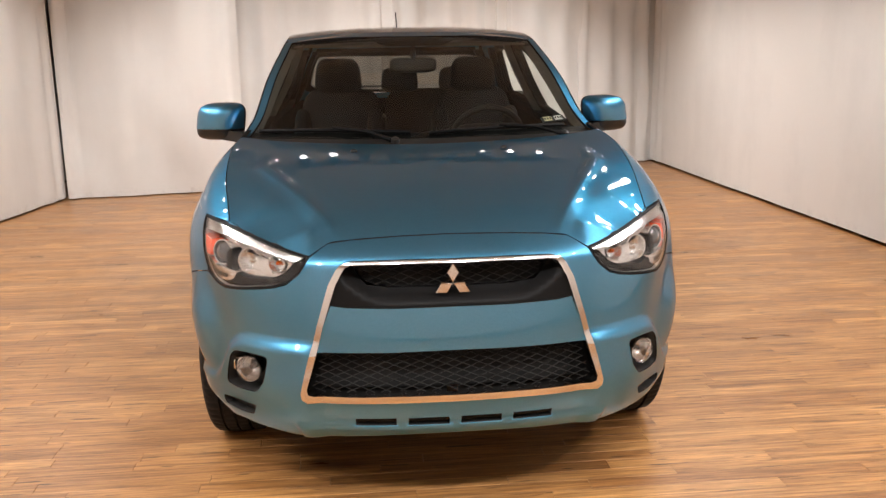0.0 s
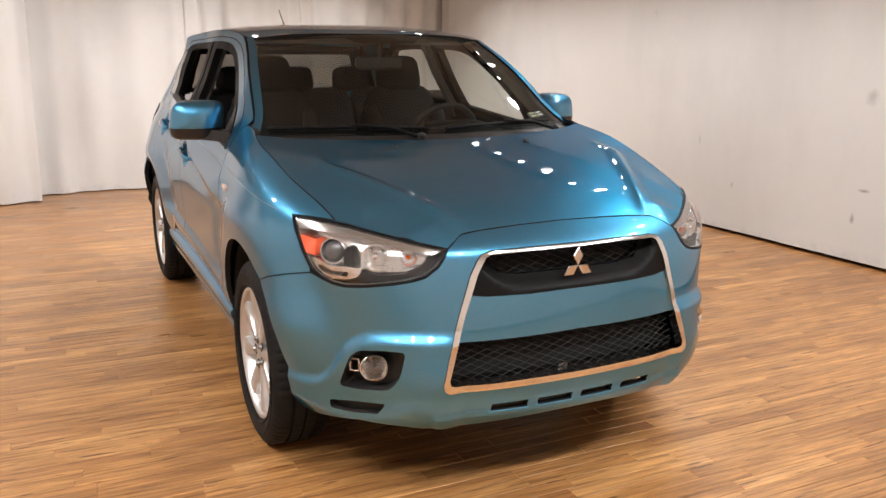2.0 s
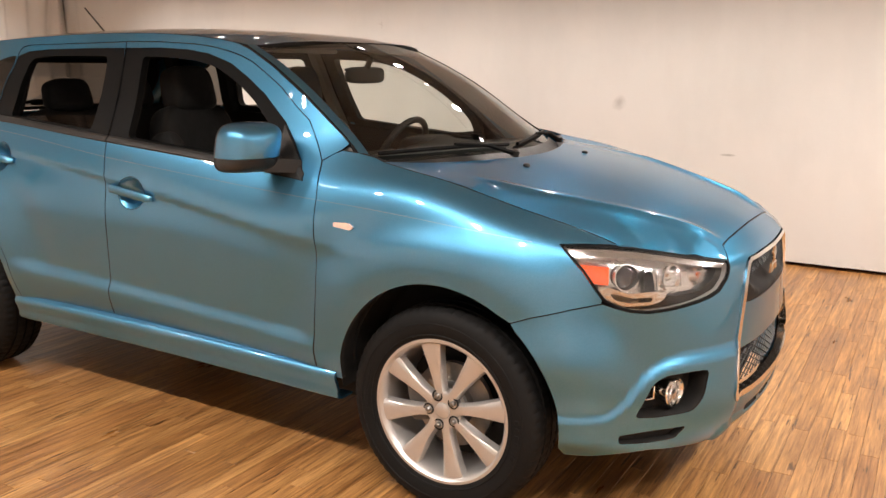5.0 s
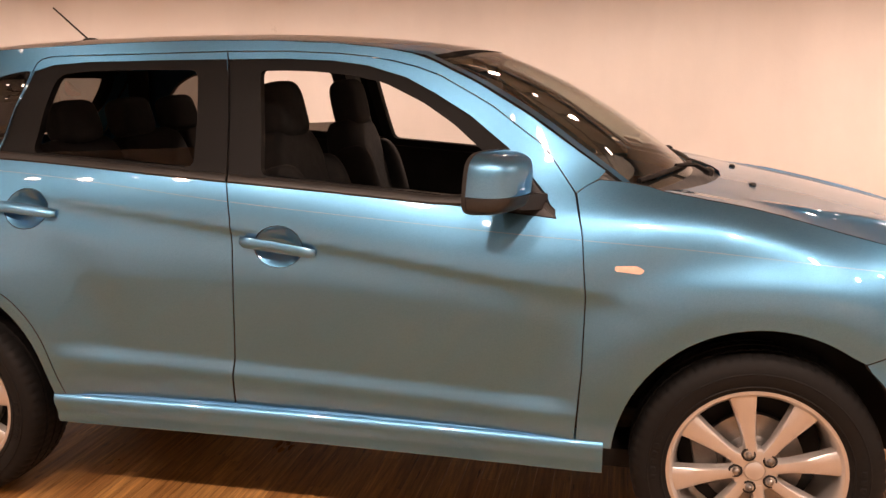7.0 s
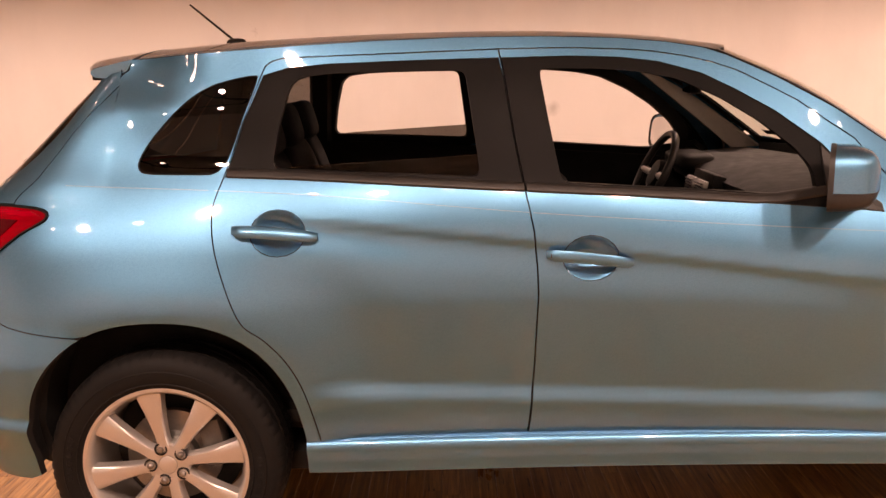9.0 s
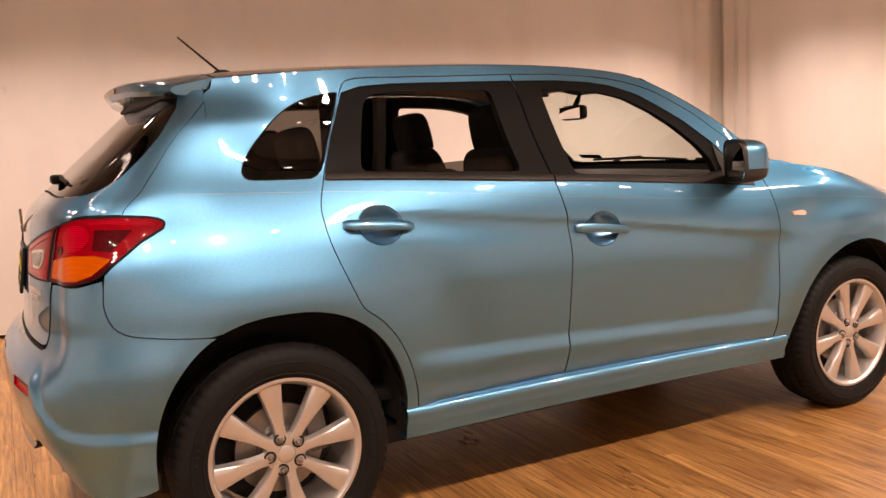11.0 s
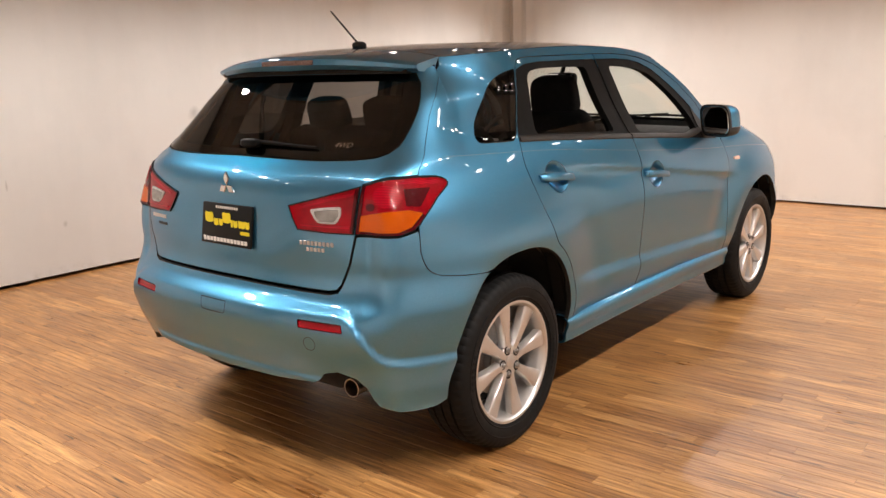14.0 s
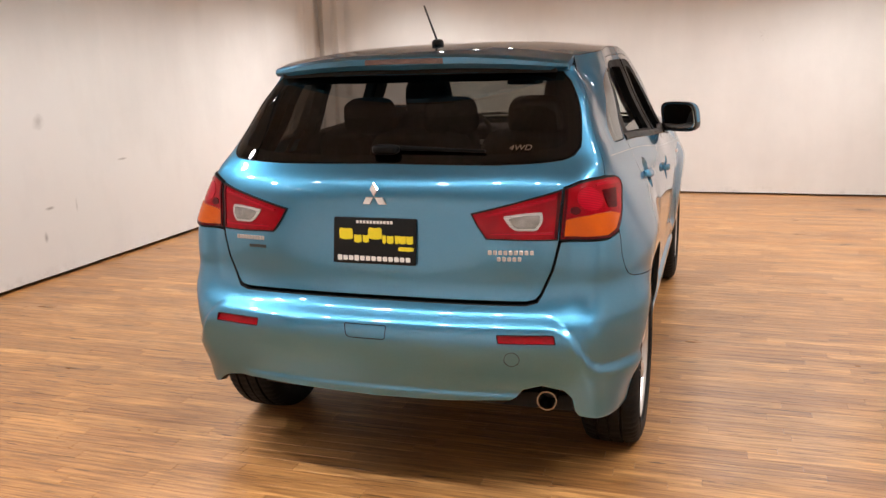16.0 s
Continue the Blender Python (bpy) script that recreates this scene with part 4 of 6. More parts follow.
# spoiler over the rear window
def spoiler():
    loops = []
    n = 32
    for i in range(n + 1):
        x = -.590 + 1.18 * i / n
        k = abs(x) / .590
        yr = 2.995 - .115 * k ** 2.4
        y0 = 2.75
        rows = []
        for q in (0, .25, .5, .75, .93):
            y = y0 + (yr - y0) * q
            rows.append((x, y, roof_at(x, y)[2] + .001))
        zt = rows[-1][2]
        th = 1 - .35 * k ** 7
        rows.append((x, yr, zt - .010 * th))
        rows.append((x, yr + .001, zt - (.024 + .012 * (1 - k)) * th))
        rows.append((x, yr - .012, zt - (.040 + .014 * (1 - k)) * th))
        rows.append((x, yr - .09 * th, zt - (.047 + .012 * (1 - k)) * th))
        rows.append((x, y0 + .02, roof_at(x, y0)[2] - .05 * th))
        loops.append(rows)
    sp = part("roof_spoiler", solid(loops), PAINT, car, "body-coloured roof spoiler")
    bl = []
    for i in range(17):
        x = -.152 + .304 * i / 16
        k = abs(x) / .60
        yr = 2.995 - .115 * k ** 2.4
        zt = roof_at(x, yr)[2]
        bl.append([(x, yr - .002, zt - .008), (x, yr + .006, zt - .013), (x, yr + .006, zt - .027), (x, yr - .004, zt - .031)])
    part("brake_lamp", solid(bl), lamp_plastic("smoked_red_lens", (.05, .03, .028), (.42, .30, .27)), sp, "ribbed smoked high brake lamp")


# flanks behind the wings: pillar, rail and quarter in one pressing
DOOR_TOP = [(.533, 1.124), (.633, 1.254), (.70, 1.30), (.79, 1.366), (.86, 1.405), (.956, 1.456), (1.03, 1.482), (1.11, 1.502), (1.2, 1.517), (1.29, 1.526), (1.46, 1.534), (1.655, 1.535)]
REAR_TOP = [(1.655, 1.535), (1.96, 1.530), (2.21, 1.526), (2.285, 1.523), (2.315, 1.515), (2.332, 1.503), (2.345, 1.477)]
REAR_BACK = [(2.345, 1.477), (2.40, 1.345), (2.455, 1.195), (2.482, 1.130), (2.490, 1.09), (2.482, 1.0), (2.452, .901), (2.412, .795), (2.385, .768), (2.35, .746), (2.289, .678), (2.245, .59), (2.217, .484), (2.205, .403)]
MID = [(1.655, 1.535), (1.64, 1.45), (1.615, 1.26), (1.595, 1.137), (1.575, 1.03), (1.567, .93), (1.565, .848), (1.577, .628), (1.594, .412)]


def eased(line, times=2):
    """The same open line with softened corners and the same ends."""
    for _ in range(times):
        out = [line[0]]
        for p, q in zip(line, line[1:]):
            out += [(.75 * p[0] + .25 * q[0], .75 * p[1] + .25 * q[1]), (.25 * p[0] + .75 * q[0], .25 * p[1] + .75 * q[1])]
        line = out + [line[-1]]
    return line


REAR_BACK = eased(REAR_BACK)
QUARTER = [(2.714, 1.212), (2.720, 1.237), (2.692, 1.287), (2.632, 1.352), (2.568, 1.411), (2.505, 1.446), (2.44, 1.465), (2.36, 1.478), (2.352, 1.470), (2.405, 1.345), (2.458, 1.198), (2.56, 1.199), (2.69, 1.203)]
T_OUT = [(4.446, 1.095), (4.450, 1.104), (4.464, 1.110), (4.493, 1.117), (4.593, 1.124), (4.725, 1.124), (4.793, 1.118), (4.878, 1.102), (4.895, 1.02), (4.905, .941), (4.813, .938), (4.715, .94), (4.653, .957), (4.593, 1.0), (4.523, 1.05), (4.453, 1.085)]
T_IN = [(4.891, 1.100), (5.011, 1.073), (5.113, 1.048), (5.215, 1.024), (5.193, .985), (5.163, .945), (5.033, .941), (4.917, .941), (4.905, 1.02)]
GATE_SEAM = [(4.228, 1.533), (4.238, 1.50), (4.30, 1.46), (4.405, 1.42), (4.487, 1.37), (4.528, 1.322), (4.545, 1.27), (4.562, 1.22), (4.572, 1.17), (4.578, 1.127)]


def chaikin(poly, times=2):
    """The same outline with its corners cut softly."""
    for _ in range(times):
        out = []
        for p, q in zip(poly, poly[1:] + poly[:1]):
            out += [(.75 * p[0] + .25 * q[0], .75 * p[1] + .25 * q[1]), (.25 * p[0] + .75 * q[0], .25 * p[1] + .75 * q[1])]
        poly = out
    return poly


QUARTER = chaikin(QUARTER)


BUMP_SEAM = eased([(4.634, .93), (4.6375, .86), (4.600, .792), (4.483, .773), (4.350, .760)])


def flank(sgn):
    ws = S(*[(y, z) for y, z in zip((.45, .528, .681, .844, .985), (1.183, 1.235, 1.341, 1.435, 1.502))])
    rail = S(*[(y, RAIL(y)) for y in (1.05, 1.15, 1.3, 1.5, 1.75, 2.0, 2.2, 2.4, 2.6, 2.73)])
    arch = [p for p in ell(ARCH_R, 8, 172, 46)]
    arch_up = [p for p in arch if not (p[0] > 4.327 and p[1] < .764)]
    lamp = [(4.586, 1.128), (4.493, 1.120), (4.460, 1.113), (4.446, 1.106), (4.442, 1.095), (4.449, 1.082), (4.523, 1.046), (4.593, .996), (4.631, .963)]
    seam = BUMP_SEAM
    doors = S(*(REAR_BACK[::-1][:-1])) + S(*(REAR_TOP[::-1])) + S(*(DOOR_TOP[::-1][1:]))
    outline = S((.467, 1.163)) + ws + rail + GATE_SEAM + lamp + seam + sorted(arch_up, key=lambda p: -p[0])
    outline += S((2.25, .40)) + doors
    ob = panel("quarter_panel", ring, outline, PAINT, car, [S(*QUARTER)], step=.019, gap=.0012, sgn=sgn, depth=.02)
    q = panel("quarter_window", ring, S(*QUARTER), TINT, ob, step=.04, gap=.003, off=.0015, sgn=sgn, depth=0, label="dark tinted quarter window")
    panel("window_seal", ring, S(*QUARTER), SATIN, q, [offset_poly(S(*QUARTER), .004)], step=.03, gap=.001, off=.001, sgn=sgn, depth=.02)
    # outer tail lamp
    lampo = panel("tail_lamp", ring, T_OUT, RED, ob, step=.022, gap=.0005, off=-.005, sgn=sgn, depth=.025, label="red tail lamp with an amber turn section")
    amber = [(4.896, .950), (4.813, .947), (4.715, .949), (4.665, .964), (4.605, 1.008), (4.66, 1.022), (4.74, 1.022), (4.82, 1.014), (4.888, 1.004)]
    panel("turn_lens", ring, amber, AMBER, lampo, step=.02, gap=.002, off=-.009, sgn=sgn, depth=.006, label="amber ribbed turn lens")
    panel("lamp_seal", ring, offset_poly(T_OUT, -.003), SATIN, lampo, [offset_poly(T_OUT, .002)], step=.03, off=-.0065, sgn=sgn, depth=.012, label="black edge of the lamp")
    bowl = [(4.752 + .070 * math.cos(a), 1.068 + .037 * math.sin(a)) for a in (k * math.pi / 12 for k in range(24))]
    panel("stop_bowl", ring, bowl, RUBY, lampo, step=.02, off=-.0075, sgn=sgn, depth=.004, label="bright red stop lamp bowl")
    panel("upper_ridge", ring, [(4.47, 1.098), (4.50, 1.109), (4.60, 1.114), (4.69, 1.113), (4.69, 1.104), (4.60, 1.103), (4.52, 1.096)], RUBY, lampo, step=.02, off=-.0075, sgn=sgn, depth=.004)
    panel("side_bowl", ring, rounded([(4.54, 1.086), (4.665, 1.090), (4.67, 1.034), (4.61, 1.028)], .006), GARNET, lampo, step=.02, off=-.0072, sgn=sgn, depth=.004, label="dark red side marker bowl")
    panel("bulb_socket", ring, [(4.835 + .024 * math.cos(a), 1.033 + .013 * math.sin(a)) for a in (k * math.pi / 8 for k in range(16))], GARNET, lampo, step=.02, off=-.0082, sgn=sgn, depth=.004, label="dark bulb socket")
    panel("divider", ring, [(4.862, 1.103), (4.875, 1.100), (4.899, .946), (4.889, .946), (4.878, 1.02)], GARNET, lampo, step=.02, off=-.0095, sgn=sgn, depth=.004)
    panel("lower_ridge", ring, [(4.885, .951), (4.813, .948), (4.715, .950), (4.665, .965), (4.61, 1.004), (4.60, 1.000), (4.655, .958), (4.713, .9425), (4.813, .941), (4.885, .943)], GARNET, lampo, step=.02, off=-.0098, sgn=sgn, depth=.004)
    pale_line("shoulder_line", 2.50, 2.96, ob, sgn)
    # wheel arch liner
    for arch in (ARCH_F, ARCH_R):
        cy, cz = arch[:2]
        loops = []
        for a in (.850, .80, .70, .58):
            g = .004 if a > .85 else .02
            loops.append([(sgn * min(a, ring(u, z)[0] - .022), float(np.interp(u, U_TAB, Y_TAB)), z) for u, z in ell(arch, -2, 182, 26, g)])
        loops.append([(sgn * .57, cy, cz + .02)] * 27)
        bm = solid(loops, close=False, caps=False)
        bmesh.ops.remove_doubles(bm, verts=bm.verts, dist=1e-5)
        part("arch_liner", bm, VOID, car, "black wheel arch liner")


# doors
HANDLES = {"front": ((1.541, .962), (1.297, .934), (1.416, .949)), "rear": ((2.429, 1.048), (2.185, 1.026), (2.298, 1.037))}
WIN_F = [(.585, 1.056), (.62, 1.118), (.735, 1.243), (.86, 1.338), (.97, 1.402), (1.065, 1.450), (1.19, 1.486), (1.30, 1.501), (1.45, 1.508), (1.647, 1.508), (1.636, 1.45), (1.611, 1.26), (1.591, 1.139), (1.30, 1.118), (.9, 1.085)]
OPEN_F = [(.752, 1.088), (.755, 1.175), (.80, 1.235), (.90, 1.318), (1.0, 1.382), (1.131, 1.443), (1.24, 1.466), (1.36, 1.478), (1.548, 1.484), (1.53, 1.36), (1.497, 1.150), (1.25, 1.130), (1.0, 1.110)]
WIN_R = [(1.657, 1.508), (1.9, 1.507), (2.15, 1.503), (2.27, 1.494), (2.338, 1.474), (2.395, 1.345), (2.450, 1.193), (2.30, 1.186), (2.12, 1.175), (1.85, 1.156), (1.599, 1.139), (1.619, 1.26), (1.644, 1.45)]
OPEN_R = [(1.748, 1.482), (1.95, 1.484), (2.14, 1.482), (2.235, 1.472), (2.268, 1.445), (2.30, 1.34), (2.325, 1.205), (2.15, 1.196), (1.9, 1.182), (1.712, 1.170)]


def door(which, sgn):
    if which == "front":
        low = [(.513, .392), (1.0, .405), (1.592, .415)]
        outline = DOOR_TOP + MID[1:] + low[::-1][1:] + [(.495, .624), (.49, .845), (.505, 1.008)]
        win, hole = WIN_F, rounded(offset_poly(OPEN_F, .007), .025)
    else:
        outline = REAR_TOP + REAR_BACK[1:] + [(1.9, .412), (1.596, .415)] + MID[::-1][1:-1]
        win, hole = WIN_R, rounded(offset_poly(OPEN_R, .005), .03)
    back, fore, cup = HANDLES[which]
    n = 20
    oval = [(cup[0] + .078 * math.cos(2 * math.pi * i / n), cup[1] + .063 * math.sin(2 * math.pi * i / n)) for i in range(n)]
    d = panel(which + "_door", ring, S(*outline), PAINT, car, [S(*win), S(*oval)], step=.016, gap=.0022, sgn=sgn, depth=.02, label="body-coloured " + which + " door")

    def dish(u, z, off=0.0):
        q = min(1.0, math.hypot((u - sy(cup[0])) / .078, (z - cup[1]) / .063))
        return ring(u, z, off + .034 * (1 - q * q))
    panel("handle_cup", dish, S(*oval), PAINT, d, step=.012, sgn=sgn, depth=0, label="body-coloured hollow behind the handle")
    loops = []
    for i in range(15):
        q = i / 14
        y, z = back[0] + (fore[0] - back[0]) * q, back[1] + (fore[1] - back[1]) * q + .004 * math.sin(math.pi * q)
        h = .0170 * (1 - .10 * q ** 3) * (1 - .35 * (abs(q - .5) * 2) ** 12)
        outv = -.013 - .010 * math.sin(math.pi * q) ** .6
        row = []
        for ang in range(10):
            c, s = math.cos(2 * math.pi * ang / 10), math.sin(2 * math.pi * ang / 10)
            a, yy, zz = ring(sy(y), z + h * s, outv - .009 * c + (.010 if q in (0, 1) else 0))
            row.append((sgn * a, y, z + h * s))
        loops.append(row)
    hd = part("door_handle", solid(loops), PAINT, d, "body-coloured pull handle")
    if which == "front" and sgn < 0:
        a, yy, zz = ring(sy(back[0] - .014), back[1] - .001, -.020)
        part("key_slot", box(sgn * a, yy, zz, .004, .007, .010, .001, 1), BLACK, hd)
    panel("window_frame", ring, S(*win), SATIN, d, [S(*hole)], step=.03, gap=-.001, off=.004, sgn=sgn, depth=.03, label="satin black window frame and pillar cover")
    pale_line("shoulder_line", *((.51, 1.575) if which == "front" else (1.585, 2.482)), d, sgn)
    # belt strip
    zs = [p for p in win if p[1] < 1.2]
    zs.sort()
    loops = []
    for y, z in [zs[0]] + [(zs[0][0] + (zs[-1][0] - zs[0][0]) * i / 14, float(np.interp(zs[0][0] + (zs[-1][0] - zs[0][0]) * i / 14, [p[0] for p in zs], [p[1] for p in zs]))) for i in range(1, 14)] + [zs[-1]]:
        row = []
        for dz, o in ((-.004, -.001), (.002, -.006), (.016, -.006), (.022, .0), (.022, .02), (-.004, .02)):
            a, yy, zz = ring(sy(y), z + dz, o)
            row.append((sgn * a, y, zz))
        loops.append(row)
    part("belt_strip", solid(loops), BLACK, d, "black rubber belt strip")
    # inner lining
    inner = [p for p in (S((.55, .42), (.54, 1.03), (.9, 1.075), (1.58, 1.13), (1.56, .42)) if which == "front" else S((1.61, .42), (1.61, 1.13), (2.1, 1.165), (2.44, 1.185), (2.40, .80), (2.22, .42)))]
    panel("door_lining", ring, inner, TRIM_IN, d, step=.06, off=.085, sgn=sgn, depth=-.05, label="dark plastic door lining")
    inner_hole = offset_poly(S(*hole), -.004)
    panel("frame_lining", ring, offset_poly(S(*hole), -.05), TRIM_IN, d, [inner_hole], step=.05, off=.045, sgn=sgn, depth=-.035)
    if which == "rear":
        pane = [(2.322, 1.19), (2.318, 1.205), (2.24, 1.214), (1.71, 1.236), (1.70, 1.16), (2.0, 1.175)]
        g = panel("window_pane", ring, S(*pane), TINT, d, step=.06, off=.028, sgn=sgn, depth=.004, label="tinted pane wound almost down")


def pale_line(name, y0, y1, parent, sgn):
    """A fine pale line along the shoulder."""
    loops = []
    for i in range(41):
        y = y0 + (y1 - y0) * i / 40
        z = SHOULDER(y)
        row = []
        for dz, o in ((-.0008, 0), (-.0008, -.0006), (.0008, -.0006), (.0008, 0)):
            a, yy, zz = ring(sy(y), z + dz, o)
            row.append((sgn * a, yy, zz))
        loops.append(row)
    part(name, solid(loops), STRIPE, parent, "fine pale line along the shoulder")


STRIPE = plain("pale_shoulder_line", (.20, .26, .30), .35, .3)


# door mirrors
def door_mirror(sgn):
    place = Matrix.Translation((sgn * .898, .762, 1.166)) @ Matrix.Rotation(sgn * radians(25), 4, "Z")

    def shellpart(lo, hi, grow):
        n, loops = 44, []
        for s, d in ((1.0, .012), (1.01, 0), (1.0, -.022), (.97, -.044), (.90, -.066), (.78, -.085), (.58, -.099), (.32, -.107), (.06, -.110)):
            row = []
            for k in range(n):
                q = 2 * math.pi * k / n
                cx = math.copysign(abs(math.cos(q)) ** .5, math.cos(q)) * .109
                cz = math.copysign(abs(math.sin(q)) ** .5, math.sin(q)) * .086
                x, z = cx * s * grow, cz * (s ** .8) * grow
                x += sgn * -.012 * (z / .074)
                row.append(place @ Vector((x, d, min(hi, max(lo, z)))))
            loops.append(row)
        bm = solid(loops)
        bmesh.ops.remove_doubles(bm, verts=bm.verts, dist=.0003)
        bmesh.ops.recalc_face_normals(bm, faces=bm.faces)
        return bm
    mir = part("door_mirror", shellpart(-.030, 9, 1.0), PAINT, car, "body-coloured door mirror with a black base")
    part("mirror_base", shellpart(-9, -.031, .985), BLACK, mir, "black lower half of the mirror")
    loops = []
    for d, g in ((.002, 1.012), (.016, 1.004), (.016, .93), (.004, .92)):
        loops.append([place @ Vector((math.copysign(abs(math.cos(q)) ** .5, math.cos(q)) * .109 * g - sgn * .012 * math.copysign(abs(math.sin(q)) ** .5, math.sin(q)) * 1.16, d, math.copysign(abs(math.sin(q)) ** .5, math.sin(q)) * .086 * g)) for q in (2 * math.pi * k / 44 for k in range(44))])
    part("mirror_rim", solid(loops + loops[:1], caps=False), BLACK, mir, "black rim round the mirror glass")
    loops = []
    for q in range(6):
        t = q / 5
        x, y, z = .790 + (.90 - .790) * t, .655 + .06 * t, 1.100 + .012 * t
        loops.append([(sgn * x, y - .045 + .01 * t, z - .024), (sgn * x, y + .04, z - .024), (sgn * x, y + .045, z + .0), (sgn * x, y + .04, z + .022), (sgn * x, y - .045 + .01 * t, z + .022)])
    part("mirror_arm", solid(loops), BLACK, mir)
    tri = S((.588, 1.058), (.735, 1.072), (.735, 1.235), (.62, 1.115))
    panel("mirror_sail", ring, tri, BLACK, mir, step=.03, off=-.004, sgn=sgn, depth=.02, label="black corner cover")
    rim, gl = [], []
    n = 32
    for k in range(n):
        q = 2 * math.pi * k / n
        x, z = math.copysign(abs(math.cos(q)) ** .5, math.cos(q)) * .098, math.copysign(abs(math.sin(q)) ** .5, math.sin(q)) * .074
        x += sgn * -.012 * (z / .074)
        rim.append(place @ Vector((x, .0125, z)))
        gl.append(place @ Vector((x * .97, .0150, z * .97)))
    part("mirror_glass", solid([rim, gl]), MIRROR, mir, "mirror glass")


# sills
def sill(sgn):
    loops = []
    for i in range(25):
        t = i / 24
        y = .428 + 1.822 * t
        lift = .008 * math.sin(math.pi * t) + .012 * t
        sec = [(.80, .412), (.846, .404), (.860, .396), (.8665, .383), (.866, .368), (.856, .345), (.850, .325), (.852, .310), (.845, .294), (.825, .286), (.77, .286)]
        sec += [(a - .010, z + .006) for a, z in sec[:0:-1]]
        loops.append([(sgn * (a + (.0 if 0 < i < 24 else -.004)), y, z + lift) for a, z in sec])
    part("sill", solid(loops), PAINT, car, "body-coloured side skirt")


# tailgate
GL_R = [(ru(a, z), z) for a, z in ((.602, 1.44), (.625, 1.40), (.646, 1.35), (.658, 1.30), (.666, 1.25), (.667, 1.225), (.654, 1.203), (.62, 1.189), (.55, 1.182), (.40, 1.177), (.20, 1.178))] + [(U_END, 1.180)]


def tailgate():
    half = [(U_END, 1.488), (4.933, 1.488), (4.633, 1.492), (4.320, 1.50), (4.265, 1.505)] + GATE_SEAM[2:] + [(4.725, 1.129), (4.793, 1.123), (4.881, 1.107), (4.898, 1.02), (4.908, .938), (4.938, .834), (4.978, .755), (4.995, .738), (5.028, .731), (5.293, .733), (U_END, .734)]
    glass = [(U_END, 1.475), (4.933, 1.475), (4.66, 1.474), (ru(.575, 1.468), 1.468)] + GL_R
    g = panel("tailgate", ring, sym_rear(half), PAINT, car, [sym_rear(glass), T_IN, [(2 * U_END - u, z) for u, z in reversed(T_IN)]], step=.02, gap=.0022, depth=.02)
    w = panel("rear_window", ring, sym_rear(glass), TINT, g, step=.05, gap=.002, off=.003, depth=0, label="dark tinted rear window")
    panel("rear_window_border", ring, sym_rear(glass), SATIN, w, [sym_rear([(U_END, 1.445), (4.933, 1.445)] + [(ru(a, z), z) for a, z in ((.545, 1.441), (.572, 1.40), (.594, 1.35), (.612, 1.29), (.622, 1.25), (.602, 1.229), (.45, 1.212), (.24, 1.206))] + [(U_END, 1.205)])], step=.04, gap=.002, off=.007, depth=0)
    for s in (-1, 1):
        t = panel("inner_tail_lamp", ring, T_IN, RED, g, step=.022, gap=.0005, off=-.005, sgn=s, depth=.025, label="red inner tail lamp with a clear reversing window")
        panel("reversing_lens", ring, rounded([(4.968, 1.032), (4.968, 1.0), (4.988, .972), (5.063, .972), (5.083, .985), (5.108, 1.018), (5.033, 1.028)], .01), CLEARP, t, step=.018, off=-.009, sgn=s, depth=.006, label="clear reversing lens")
        panel("bulb_bowl", ring, rounded([(4.978, 1.024), (4.978, 1.0), (4.993, .980), (5.058, .980), (5.074, .990), (5.088, 1.012), (5.033, 1.020)], .008), GEM, t, step=.015, off=-.0115, sgn=s, depth=.004, label="silvered bowl of the reversing lamp")
        panel("upper_ridge", ring, [(4.915, 1.082), (5.02, 1.059), (5.17, 1.021), (5.165, 1.014), (5.02, 1.050), (4.918, 1.072)], RUBY, t, step=.02, off=-.0075, sgn=s, depth=.004)
        panel("lower_ridge", ring, [(4.93, .966), (5.15, .964), (5.147, .957), (4.93, .958)], RUBY, t, step=.02, off=-.0075, sgn=s, depth=.004)
        panel("divider", ring, [(4.897, 1.095), (4.910, 1.092), (4.928, .946), (4.919, .946), (4.908, 1.02)], GARNET, t, step=.02, off=-.0078, sgn=s, depth=.004)
        panel("lamp_seal", ring, offset_poly(T_IN, -.003), SATIN, t, [offset_poly(T_IN, .002)], step=.03, off=-.0065, sgn=s, depth=.012, label="black edge of the lamp")
    # filler strip added to block the bright gap below the spoiler
    panel("gate_filler", ring, sym_rear([(U_END, 1.52), (4.6, 1.515), (4.5, 1.51), (4.5, 1.47), (4.6, 1.462), (U_END, 1.46)]), SATIN, g, step=.04, off=.014, depth=0, label="black filler strip under the spoiler")
    # plate with printed card
    def on_gate(x, z, o=0.0):
        return (x, ring(rx(abs(x)), z, o)[1], z)
    yb = ring(U_END, .93)[1]
    pl = part("number_plate", box(0, 3.343, .925, .306, .012, .160, .006, 2, Matrix.Rotation(radians(9), 4, "X")), PLATE, g, "black dealer plate with yellow and white printing")

    def bar(cx, cz, sx, sz, mat, name, shear=0.0, bow=0.0):
        loops = []
        for i in range(9):
            t = i / 8 - .5
            x = cx + t * sx
            z = cz + bow * (4 * t * t - .5)
            hh = sz / 2 * (1 if abs(t) < .42 else .7)
            y = 3.343 + .0064 - (z - .925) * .158
            loops.append([(x, y, z - hh), (x, y, z + hh), (x, y + .0012, z + hh), (x, y + .0012, z - hh)])
        return part(name, solid(loops), mat, pl, smooth=False)
    # rows of plain bars in place of the printing
    for k in range(11):
        bar(.062 - .0125 * k, .990, .009, .0105, WHITE, "print_bar")
